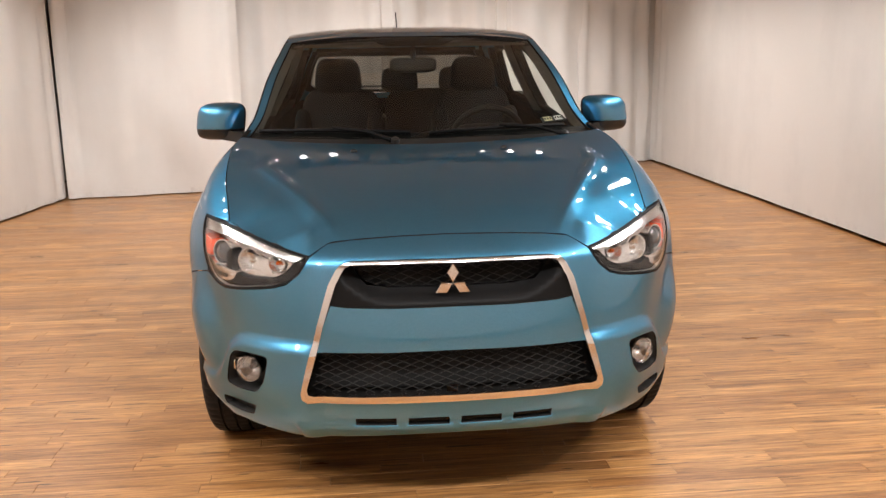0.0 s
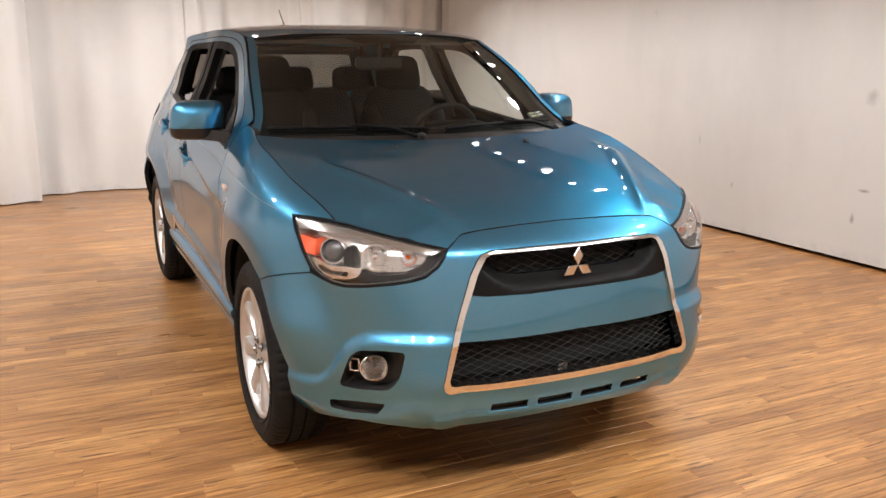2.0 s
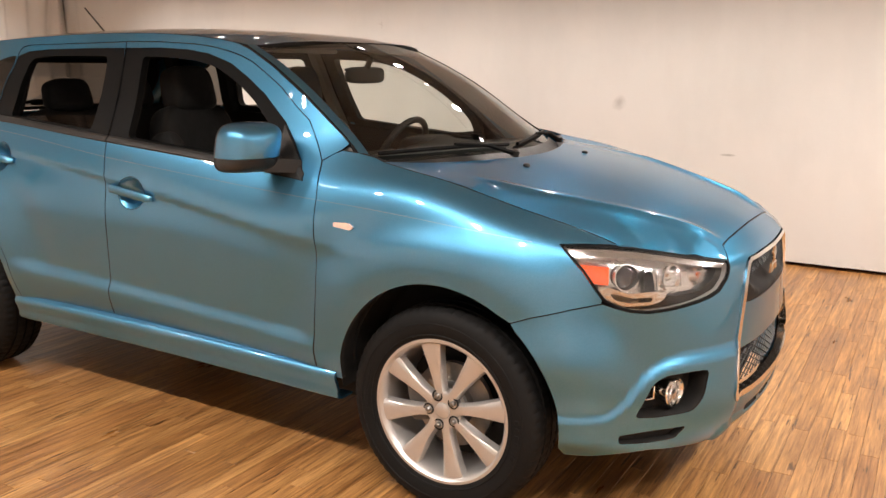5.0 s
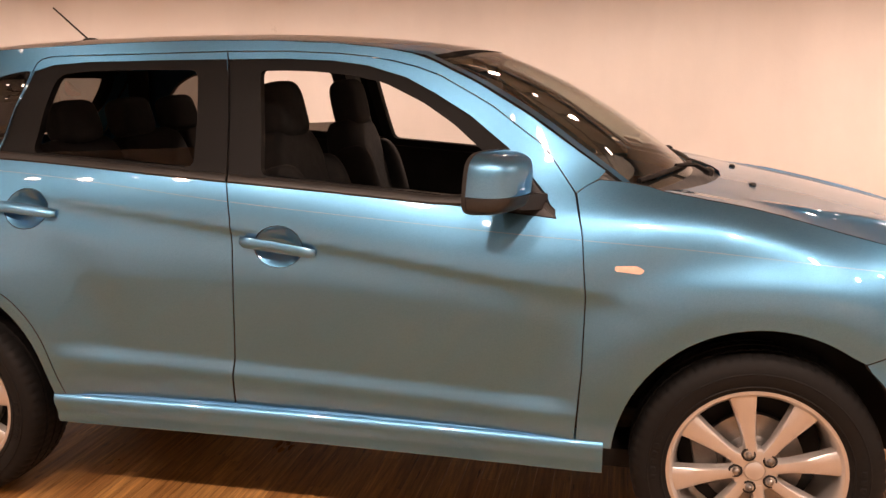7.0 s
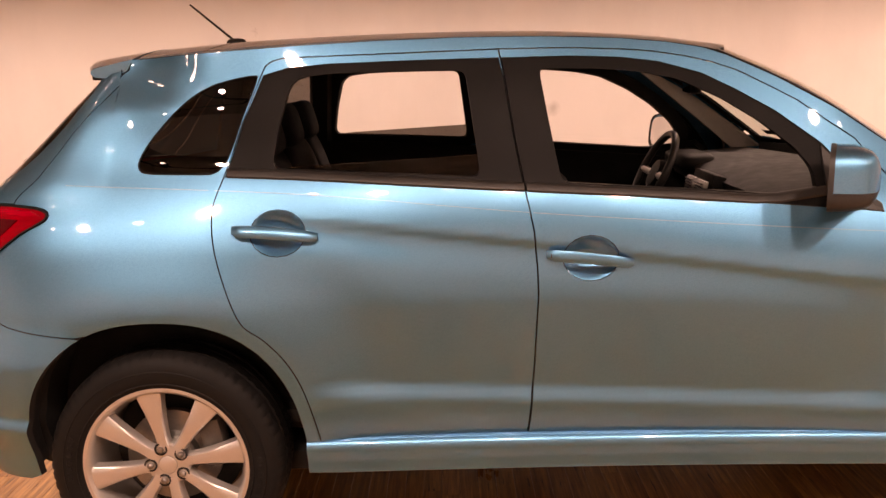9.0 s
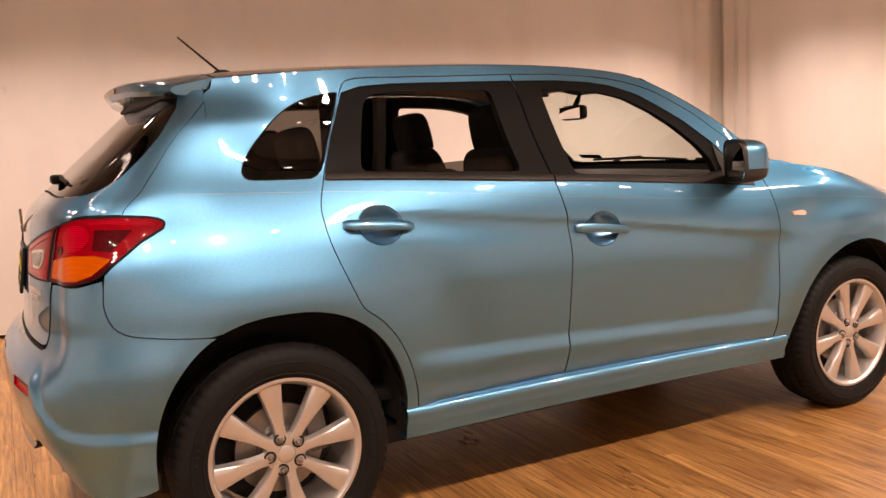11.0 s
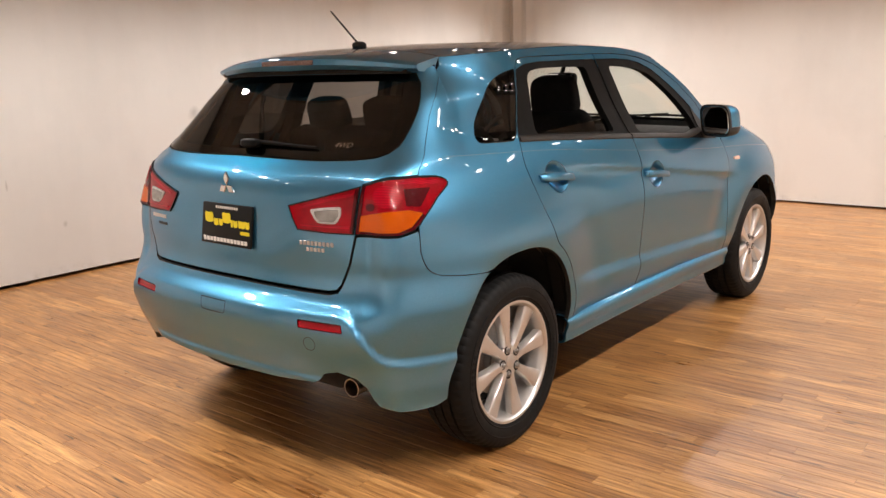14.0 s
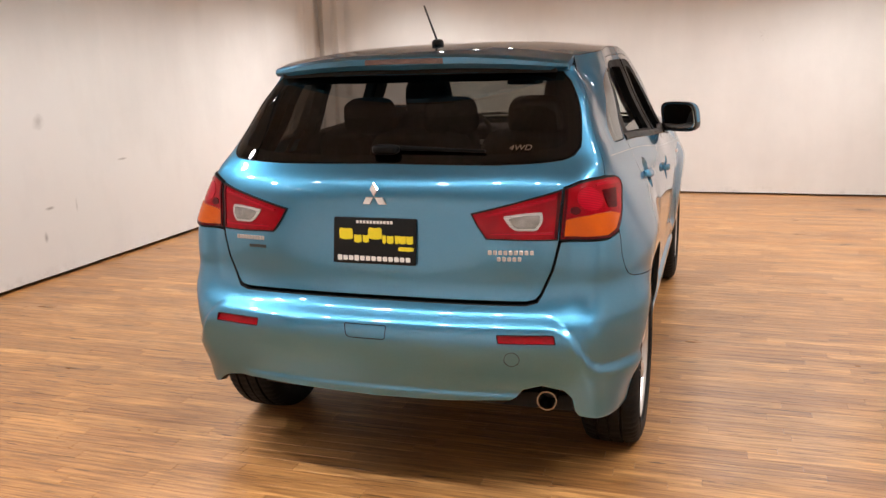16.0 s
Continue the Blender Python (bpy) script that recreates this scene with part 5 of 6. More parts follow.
    for cx, cz, sx, sz in ((.104, .940, .050, .058), (.060, .930, .028, .034), (.030, .931, .022, .032), (-.004, .943, .050, .060), (-.038, .930, .013, .036), (-.060, .930, .024, .032), (-.084, .930, .013, .036), (-.104, .930, .026, .034), (-.131, .930, .024, .034)):
        bar(cx, cz, sx, sz, YELLOW, "logo_bar", bow=.004)
    bar(-.118, .902, .055, .014, YELLOW, "logo_bar")
    for k in range(13):
        bar(.126 - .021 * k, .866, .0165, .020 if k in (0, 3) else .016, WHITE, "print_bar")
    # badges
    badge("emblem", 1.076, .050, g, lambda x, z, o: (x, 3.325 - o, z), 1, "chrome three-diamond emblem")

    def strip(cx, cz, sx, sz, mat, name, n):
        bms = []
        for i in range(n):
            x = cx + (i - (n - 1) / 2) * sx / n
            y = on_gate(x, cz)[1]
            bms.append(box(x, y - .0005, cz, sx / n * .72, .006, sz, .0015, 1))
        return part(name, join(*bms), mat, g, smooth=False)
    strip(-.475, .898, .155, .015, SILVER, "model_badge", 9)
    strip(-.470, .876, .085, .014, SILVER, "model_badge", 5)
    strip(.500, .915, .125, .015, SILVER, "maker_badge", 10)
    strip(.470, .885, .075, .012, plain("dark_print", (.05, .06, .06), .4), "dealer_sticker", 8)
    # wiper
    pts = []
    for i in range(9):
        x = .02 - .38 * i / 8
        a, y, z = ring(ru(abs(x), 1.23), 1.232 - .012 * (i / 8), -.014 + .004 * i / 8)
        pts.append((x, y, z))
    wp = part("rear_wiper", tube(pts, .010, 8, .45), SATIN, g, "black rear wiper")
    a, y, z = ring(U_END, 1.215, -.012)
    part("wiper_cover", pebble((.0, y, z + .01), (.050, .022, .018), .6, n=20, m=12), SATIN, wp)
    # small lettering on the glass
    cu = bpy.data.curves.new("lettering", "FONT")
    cu.body, cu.size, cu.extrude, cu.align_x, cu.shear = "4WD", .034, .0004, "CENTER", .25
    tmp = new("lettering_tmp", cu)
    me = bpy.data.meshes.new_from_object(tmp)
    bpy.data.objects.remove(tmp)
    me.materials.append(CHROME)
    lt = new("lettering", me)
    p0, p1 = Vector(ring(ru(.44, 1.225), 1.225, -.010)), Vector(ring(ru(.52, 1.225), 1.225, -.010))
    lt.matrix_world = Matrix.Translation((-.475, (p0.y + p1.y) / 2, 1.222)) @ Matrix.Rotation(math.atan2(p0.y - p1.y, .08), 4, "Z") @ Matrix.Rotation(radians(180), 4, "Z") @ Matrix.Rotation(radians(43), 4, "X")
    lt.parent = g
    tagged(lt, "silver letters on the rear window")


# rear bumper
def rear_bumper():
    down = sorted([p for p in ell(ARCH_R, -14, 100, 44) if p[0] > 4.327 and p[1] < .757 and p[1] > .305], key=lambda p: -p[1])
    half = [(U_END, .721), (5.293, .720), (5.028, .718), (4.988, .728), (4.971, .752), (4.930, .834), (4.901, .930), (4.813, .931), (4.715, .932), (4.637, .948)] + [(u + .0015, z - .001) for u, z in BUMP_SEAM]
    half += down + [(4.573, .298), (4.633, .297), (4.733, .300), (4.823, .318), (4.848, .345), (4.868, .40), (4.903, .435), (4.976, .453), (5.038, .437), (5.061, .41), (5.083, .398), (5.295, .384), (U_END, .378)]
    n_low = len(half) - 13
    other = half[:n_low] + [(4.573, .298), (4.633, .297), (4.733, .300), (4.790, .315), (4.835, .340), (4.90, .368), (4.976, .384), (5.061, .390), (5.083, .392), (5.295, .384), (U_END, .378)]
    whole = half + [(2 * U_END - u, z) for u, z in reversed(other) if u < U_END - .001]
    b = panel("rear_bumper", ring, whole, PAINT, car, [R_REF, [(2 * U_END - u, z) for u, z in reversed(R_REF)]], step=.013, gap=.0008, depth=.025)
    for s in (-1, 1):
        panel("reflector", ring, R_REF, RED, b, step=.02, gap=.002, off=.006, sgn=s, depth=-.006, label="red rear reflector")

    def line_ring(name, poly, w):
        panel(name, ring, poly, SATIN, b, [offset_poly(poly, w)], step=.02, off=-.0006, depth=0)
    cx = rx(.09)
    line_ring("tow_cover", rounded([(2 * U_END - rx(.095), .650), (rx(.062), .650), (rx(.058), .606), (rx(.05), .600), (2 * U_END - rx(.075), .600), (2 * U_END - rx(.088), .608)], .008), .003)
    c = rx(.49)
    line_ring("sensor_cover", [(c + .026 * math.cos(2 * math.pi * i / 20), .553 + .026 * math.sin(2 * math.pi * i / 20)) for i in range(20)], .002)
    # dark filler behind the lower edge and the tail pipe
    ex = part("tail_pipe", lathe_at([(-.12, .028), (.06, .034), (.075, .035), (.075, .0305), (-.12, .024)], (-.588, 3.225, .378), (-.05, 1, .0), 28, True), STEEL, car, "round steel tail pipe")
    part("pipe_inside", lathe_at([(-.02, .030), (-.015, .001)], (-.588, 3.225, .378), (-.05, 1, 0), 20), VOID, ex)


R_REF = rounded([(4.938, .637), (5.125, .637), (5.121, .608), (4.933, .607)], .006, 3)


# wheels
def wheel(y, sgn, turn):
    hub = empty("wheel", (sgn * .764, y, .345))
    hub.parent = car
    n = 260
    prof = [(-.075, .232), (-.098, .245), (-.108, .27), (-.112, .295), (-.108, .318), (-.098, .336), (-.086, .3455), (-.060, .350), (-.052, .350), (-.050, .342), (-.042, .342), (-.040, .3515), (-.004, .352), (-.004, .343), (.004, .343), (.004, .352), (.040, .3515), (.042, .342), (.050, .342), (.052, .350), (.060, .350), (.086, .3455), (.098, .336), (.108, .318), (.112, .295), (.108, .27), (.098, .245), (.075, .232)]
    loops = []
    for x, r in prof:
        row = []
        for k in range(n):
            rr = r
            if .334 < r and abs(x) > .055 and k % 4 == 0:
                rr = r - .004
            elif .343 < r and .006 < abs(x) < .045 and k % 4 == (1 if x > 0 else 3):
                rr = r - .004
            row.append((x, rr * math.cos(2 * math.pi * k / n), rr * math.sin(2 * math.pi * k / n)))
        loops.append(row)
    tyre = part("tyre", solid(loops, caps=False), RUBBER, hub, "black road tyre")
    for r0, x0 in ((.300, .1125), (.262, .1075)):
        part("sidewall_rib", lathe([(x0 - .003, r0 - .003), (x0, r0 - .002), (x0 + .0012, r0), (x0, r0 + .002), (x0 - .003, r0 + .003)], 72, True), RUBBER, tyre)
    # raised illegible marks on the sidewall
    for a0 in (60, 240):
        for i in range(6):
            q = radians(a0 + i * 5)
            b = box(0, 0, 0, .003, .016, .016, .002, 1)
            bmesh.ops.transform(b, matrix=Matrix.Rotation(q, 4, "X") @ Matrix.Translation((.112, 0, .283)), verts=b.verts)
            part("sidewall_mark", b, RUBBER, tyre)
    rim_prof = [(.096, .2335), (.100, .238), (.100, .247), (.092, .250), (.075, .236), (.03, .222), (-.09, .218), (-.10, .235), (-.10, .246), (-.095, .21), (.028, .212), (.066, .222), (.088, .228)]
    rim = part("rim", lathe(rim_prof, 72, True), SILVER, hub, "silver eight-spoke alloy rim")
    sp = []
    for k in range(8):
        ang = 2 * math.pi * k / 8
        loops = []
        for r, w, x in ((.045, .020, .082), (.075, .0165, .083), (.10, .0175, .084), (.14, .0225, .086), (.18, .0285, .088), (.215, .035, .089), (.2335, .039, .089)):
            sec = [(x, -w * .80), (x + .001, -w * .4), (x + .0015, 0), (x + .001, w * .4), (x, w * .80), (x - .005, w), (x - .032, w * 1.12), (x - .045, w * .55), (x - .045, -w * .55), (x - .032, -w * 1.12), (x - .005, -w)]
            loops.append([(sx, r * math.cos(ang) - o * math.sin(ang), r * math.sin(ang) + o * math.cos(ang)) for sx, o in sec])
        sp.append(part("spoke", solid(loops), SILVER, rim))
    part("hub_disc", lathe([(.03, .062), (.074, .066), (.080, .062), (.0815, .05), (.0815, .03), (.078, .028), (.078, .001)], 40), SILVER, rim)
    part("centre_cap", lathe([(.07, .028), (.083, .027), (.0855, .022), (.0855, .001)], 28), SILVER, hub, "silver centre cap")
    for k in range(5):
        q = 2 * math.pi * k / 5 + .49
        b = lathe([(.06, .0165), (.0815, .0165), (.0815, .012), (.070, .012), (.070, .0105), (.090, .0095), (.094, .006), (.095, .001)], 12)
        bmesh.ops.transform(b, matrix=Matrix.Translation((0, .052 * math.cos(q), .052 * math.sin(q))), verts=b.verts)
        part("wheel_nut", b, STEEL, hub)
        # black ring puts the shade of the nut's recess into the colour
        well = lathe([(.0805, .0205), (.0835, .0195), (.0835, .0145), (.074, .0140), (.074, .001)], 16)
        bmesh.ops.transform(well, matrix=Matrix.Translation((0, .052 * math.cos(q), .052 * math.sin(q))), verts=well.verts)
        part("nut_well_shade", well, VOID, hub, "wheel nut well, blackened for its shade")
    part("brake_disc", lathe([(-.01, .145), (.012, .145), (.012, .08), (.035, .075), (.035, .001)], 40), STEEL, hub, "steel brake disc")
    cal = box(0, 0, 0, .075, .07, .15, .015, 2)
    part("brake_caliper", cal, plain("cast_iron", (.16, .15, .14), .55, .6, .3, 40, .001) if "cast_iron" not in bpy.data.materials else bpy.data.materials["cast_iron"], hub).location = (-.005, -.128 if y < 1 else .128, .02)
    part("backing_plate", lathe([(-.06, .20), (-.055, .20), (-.055, .001)], 40), VOID, hub)
    # spin parts of the wheel about its axle, face outwards
    hub.matrix_basis = Matrix.Translation((sgn * .764, y, .345)) @ Matrix.Rotation(radians(180 if sgn < 0 else 0), 4, "Z") @ Matrix.Rotation(turn, 4, "X")
    return hub


# dark shell added to block light and blacken the panel gaps, floor pan
def shell():
    for sgn in (-1, 1):
        low = [(.02, .30), (.4, .29), (.8, .30), (1.04, .29)] + ell(ARCH_F, 185, -3, 30, .012) + S((.45, .30), (2.2, .30)) + ell(ARCH_R, 187, -6, 30, .012)[0:] + [(4.633, .32), (4.833, .40), (5.133, .45), (5.533, .45)]
        up = [(5.533, 1.14), (5.233, 1.14), (4.933, 1.12), (4.733, 1.12), (4.533, 1.13)] + S((2.85, 1.16), (2.5, 1.15), (2.0, 1.12), (1.6, 1.09), (1.1, 1.05), (.6, 1.01), (.4, 1.0), (.2, .98), (0, .95), (-.3, .90)) + [(.9, .74), (.6, .74), (.5, .74), (.02, .50)]
        panel("inner_shell", ring, low + up, VOID, car, step=.06, off=.10, sgn=sgn, depth=0, label="dark sheet added behind the panel gaps")
    part("floor_pan", box(0, 1.38, .26, 1.32, 3.3, .07, .02), VOID, car, "dark underside of the car")
    # added black box that stands in for the shade below the rear bumper
    part("underbody_shade_block", box(0.05, 3.08, .345, .95, .22, .11, .04, 3), VOID, car, "dark block added for the shade below the rear bumper")
    part("bulkhead", box(0, .42, .72, 1.40, .04, .74, .01), VOID, car)


bonnet()
screen()
cowl()
roof()
spoiler()
tailgate()
rear_bumper()
shell()
for side in (-1, 1):
    head_lamp(side)
    fog_lamp(side)
    wing(side)
    flank(side)
    door("front", side)
    door("rear", side)
    door_mirror(side)
    sill(side)
    wheel(0.0, side, .20)
    wheel(2.67, side, .17)

# ---- the cabin ----
def soft_block(c, size, lean=0.0, e=.35, taper=0.0):
    """A padded block, leaning back by some degrees, narrower at the top."""
    bm = pebble((0, 0, 0), (size[0] / 2, size[1] / 2, size[2] / 2), e, n=28, m=18)
    for v in bm.verts:
        k = 1 - taper * (v.co.z / size[2] + .5)
        v.co.x *= k
    bmesh.ops.transform(bm, matrix=Matrix.Translation(c) @ Matrix.Rotation(radians(-lean), 4, "X"), verts=bm.verts)
    return bm


def front_seat(x):
    s = part("front_seat", soft_block((x, 1.20, .66), (.50, .56, .18), -6), FABRIC, car, "charcoal cloth front seat")
    part("backrest", soft_block((x, 1.515, .95), (.50, .15, .66), 14, .4, .18), FABRIC, s)
    for d in (-1, 1):
        part("side_bolster", soft_block((x + d * .20, 1.47, .92), (.11, .19, .50), 14, .6, .1), FABRIC, s)
        part("headrest_post", tube([(x + d * .06, 1.565, 1.18), (x + d * .06, 1.59, 1.30)], .006, 8), STEEL, s)
    part("headrest", soft_block((x, 1.585, 1.335), (.27, .115, .205), 12, .5, .12), FABRIC, s)


def rear_bench():
    s = part("rear_bench", soft_block((0, 2.06, .66), (1.26, .54, .18), -5, .3), FABRIC, car, "charcoal cloth rear bench")
    for x, w in ((-.37, .50), (.14, .50), (.50, .24)):
        part("backrest", soft_block((x, 2.36, .93), (w, .14, .62), 18, .35, .05), FABRIC, s)
    for x in (-.38, 0, .38):
        part("headrest", soft_block((x, 2.42, 1.29), (.25, .11, .16), 14, .5, .1), FABRIC, s)


def dashboard():
    loops = []
    n = 28
    for i in range(n + 1):
        x = -.69 + 1.38 * i / n
        hood = bell(x - .37, .17)
        mid = bell(x, .15)
        end = 1 - .25 * (abs(x) / .69) ** 6
        loops.append([(x, .36 + .10 * (x / .69) ** 2, 1.065), (x, .55, 1.062 + .008 * mid), (x, .70, 1.045 + .035 * hood + .012 * mid), (x, .78 + .03 * hood, 1.03 + .05 * hood + .008 * mid), (x, .815 + .03 * hood, 1.015 + .045 * hood), (x, .80, .985), (x, .79 + .035 * mid, .92), (x, .77 + .05 * mid, .80), (x, .68, .66), (x, .45, .62), (x, .36, .8)])
    loops = [[(p[0], p[1], p[2] + .04) for p in lp] for lp in loops]
    d = part("dashboard", solid(loops), TRIM_IN, car, "dark plastic dashboard with silver-edged vents")
    part("centre_stack", box(0, .845, .98, .25, .05, .20, .012, 2, Matrix.Rotation(radians(14), 4, "X")), SATIN, d, "gloss black centre stack")
    for x in (-.065, .065):
        v = part("vent", box(x, .875, 1.03, .095, .02, .055, .008, 2, Matrix.Rotation(radians(14), 4, "X")), SILVER, d, "silver-edged air vent")
        for k in range(4):
            part("vent_slat", box(x, .885, 1.013 + .011 * k, .080, .012, .003, .0005, 1), BLACK, v)
    for k in range(3):
        part("knob", lathe_at([(-.01, .022), (.015, .020), (.018, .004)], (-.07 + .07 * k, .885, .915), (0, 1, .25), 16), SILVER, d)
    part("instrument_hood", soft_block((.37, .80, 1.09), (.34, .16, .07), 0, .6), TRIM_IN, d)
    part("console", box(0, 1.15, .58, .20, .75, .22, .04, 3), TRIM_IN, car, "dark centre console")


def steering_wheel():
    c, ax = Vector((.37, .95, 1.035)), Vector((0, .90, .44)).normalized()
    q = Vector((1, 0, 0)).rotation_difference(ax).to_matrix().to_4x4()
    prof = [(.016 * math.cos(2 * math.pi * k / 10), .178 + .016 * math.sin(2 * math.pi * k / 10)) for k in range(10)]
    w = part("steering_wheel", lathe_at(prof, c, ax, 44, True), BLACK, car, "black three-spoke steering wheel")
    part("boss", lathe_at([(-.05, .055), (.0, .068), (.02, .06), (.026, .02), (.026, .001)], c - ax * .02, ax, 24), TRIM_IN, w)
    for a in (0, 180, 90):
        d = q.to_3x3() @ Vector((0, math.cos(radians(a)), math.sin(radians(a))))
        down = Vector((1, 0, 0)) if a == 0 else Vector((-1, 0, 0)) if a == 180 else ax.cross(Vector((1, 0, 0))).normalized() * -1
        down = down if down.z <= 0.01 else -down
        part("spoke", tube([c + down * .05 - ax * .015, c + down * .12 - ax * .01, c + down * .17], .017, 8, .8), SILVER, w)
    part("column", tube([c - ax * .30, c - ax * .05], .045, 12), TRIM_IN, w)


def mirror_inside():
    swing = Matrix.Translation((0, .90, 1.405)) @ Matrix.Rotation(radians(-8), 4, "Z")
    shell_bm, glass_bm = pebble((0, 0, 0), (.115, .022, .036), .5, n=28, m=14), box(0, .022, 0, .205, .003, .058, .001, 1)
    for b in (shell_bm, glass_bm):
        bmesh.ops.transform(b, matrix=swing, verts=b.verts)
    m = part("rear_view_mirror", shell_bm, BLACK, car, "black interior mirror below the screen band")
    part("mirror_stalk", tube([(0, .90, 1.42), (0, .87, 1.47), (0, .85, 1.52)], .013, 8), BLACK, m)
    part("mirror_glass", glass_bm, MIRROR, m)


def cabin_trim(sgn):
    # inner pillar covers
    for y0, z0, y1, z1, w in ((1.60, 1.06, 1.66, 1.53, .07), (2.40, 1.10, 2.36, 1.49, .10), (2.83, 1.12, 2.72, 1.48, .11)):
        loops = []
        for i in range(7):
            t = i / 6
            y, z = y0 + (y1 - y0) * t, z0 + (z1 - z0) * t
            a = ring(sy(y), z, .045)[0]
            loops.append([(sgn * a, y - w / 2, z), (sgn * (a - .035), y - w / 3, z), (sgn * (a - .035), y + w / 3, z), (sgn * a, y + w / 2, z)])
        part("pillar_cover", solid(loops), TRIM_IN if y0 > 2 else LINER, car, "inner pillar cover")
    # front pillar inside
    loops = []
    for i in range(9):
        t = i / 8
        p, q = Vector(screen_at(.995, t * .98)), Vector(ring(sy(.51 + .50 * t), 1.10 + .385 * t, .05))
        p.x, q.x = sgn * abs(p.x), sgn * q.x
        loops.append([p + Vector((0, .012, -.012)), p + Vector((-sgn * .012, .022, -.018)), q + Vector((-sgn * .02, 0, 0)), q])
    part("pillar_cover", solid(loops), LINER, car, "inner pillar cover")
    # sun visor against the headliner
    part("sun_visor", box(sgn * .33, 1.02, 1.515, .40, .15, .018, .008, 2, Matrix.Rotation(radians(12), 4, "X")), LINER, car, "folded grey sun visor")


for side in (-1, 1):
    front_seat(.38 * side)
    cabin_trim(side)
rear_bench()
dashboard()
steering_wheel()
mirror_inside()
part("rear_header", box(0, 2.815, 1.487, 1.10, .16, .026, .006), TRIM_IN, car, "dark trim over the rear window")
part("cabin_floor", box(0, 1.45, .42, 1.36, 2.3, .05, .02), FABRIC, car, "dark cabin carpet")
part("load_cover", box(0, 2.86, 1.02, 1.20, .40, .02, .005), TRIM_IN, car, "dark load cover")

# ---- the hall ----
X0, X1, Y0, Y1, TOP, HANG = -3.75, 3.60, -3.78, 7.80, 3.4, 3.25


def drape(name, p, q, folds, label, seedn, thick=.03, slack=.012, hem=.012, cloth=None, boost=1.0):
    """A hanging sheet from p to q with soft folds, its hem just off the floor."""
    p, q = Vector(p), Vector(q)
    d = q - p
    n = Vector((d.y, -d.x)).normalized()
    cols, rows = max(24, int(d.length / .035)), 26
    bm = bmesh.new()
    front, back = [], []
    for j in range(rows + 1):
        z = hem + (HANG - hem) * j / rows
        fr, bk = [], []
        for i in range(cols + 1):
            s = d.length * i / cols
            w = noise.noise(Vector((s * .7, z * .25, seedn))) * slack * 2 + noise.noise(Vector((s * 2.6, z * .35, seedn + 7))) * slack * .8 + noise.noise(Vector((s * 2.0 + z * .9, z * .8, seedn + 3))) * slack * .5
            for c, width, amp in folds:
                k = (s - c) / (width * 2.1)
                if abs(k) < 3:
                    w += amp * math.exp(-k * k) * math.cos(k * 3.0 + 1.2 * noise.noise(Vector((c, z * .6, 3)))) * (.65 + .35 * z / HANG) * boost
            b = p + d * (i / cols) + n * w
            fr.append(bm.verts.new((b.x, b.y, z)))
            b2 = p + d * (i / cols) - n * (thick + slack * 2)
            bk.append(bm.verts.new((b2.x, b2.y, z)))
        front.append(fr)
        back.append(bk)
    for j in range(rows):
        for i in range(cols):
            bm.faces.new((front[j][i], front[j][i + 1], front[j + 1][i + 1], front[j + 1][i]))
            bm.faces.new((back[j][i], back[j + 1][i], back[j + 1][i + 1], back[j][i + 1]))
    for j in range(rows):
        bm.faces.new((front[j][0], front[j + 1][0], back[j + 1][0], back[j][0]))
        bm.faces.new((front[j][cols], back[j][cols], back[j + 1][cols], front[j + 1][cols]))
    for i in range(cols):
        bm.faces.new((front[0][i], back[0][i], back[0][i + 1], front[0][i + 1]))
    ob = part(name, bm, cloth or CURTAIN, None)
    return tagged(ob, label, "wall", kind="structure")


CLOTH = "off-white backdrop cloth hanging in soft folds"
for k, (p, q, folds) in enumerate((
        ((-3.385, 5.915), (-1.56, 6.24), ((.06, .05, .04), (.30, .16, .05), (.95, .4, .03), (1.55, .10, .04), (1.85, .05, .04))),
        ((-1.70, 6.62), (.10, 6.78), ((.10, .05, .03), (.40, .09, .05), (.72, .10, .045), (1.15, .16, .05), (1.60, .07, .05))),
        ((.0, 6.72), (1.48, 7.10), ((.12, .06, .05), (.42, .10, .05), (.80, .12, .06), (1.15, .08, .05), (1.38, .05, .05))),
        ((1.38, 7.04), (2.60, 7.44), ((.1, .05, .05), (.45, .15, .05), (.9, .12, .05))),
        ((2.50, 7.38), (X1 + .03, 7.80), ((.10, .06, .04), (.45, .14, .06), (.78, .10, .06), (1.04, .06, .06))))):
    drape("wall_back", p, q, folds, CLOTH, 2 + 5 * k, slack=.085, boost=.95)
drape("wall_side", (X1, Y1 + .05), (X1, Y0 - .05), ((11.42, .10, .05), (11.2, .07, .04), (10.9, .2, .025), (.10, .07, .04), (.3, .08, .03)), "off-white stretched backdrop cloth with scuffs and stains", 41, slack=.010, hem=.028, cloth=STAINED)
drape("wall_front", (X1 + .05, Y0), (X0 - .05, Y0), ((.14, .06, .06), (.30, .05, .05), (.52, .10, .03), (1.0, .2, .015), (2.3, .3, .01)), "off-white stretched backdrop cloth", 53, slack=.010, hem=.02)
# unseen stretch of wall; its cream tone sets the bounce on the doors
drape("wall_near", (X0, Y0 - .05), (X0, 3.52), ((2.5, .2, .02), (5.5, .2, .02)), "unseen cream cloth wall, toned for the light on the car", 61, slack=.010, hem=.02, cloth=TAN)
drape("wall_near", (X0, 3.48), (-3.42, 5.98), ((1.0, .15, .02), (2.2, .12, .03), (2.42, .05, .03)), "off-white stretched backdrop cloth beside the car", 67, slack=.012, hem=.02)
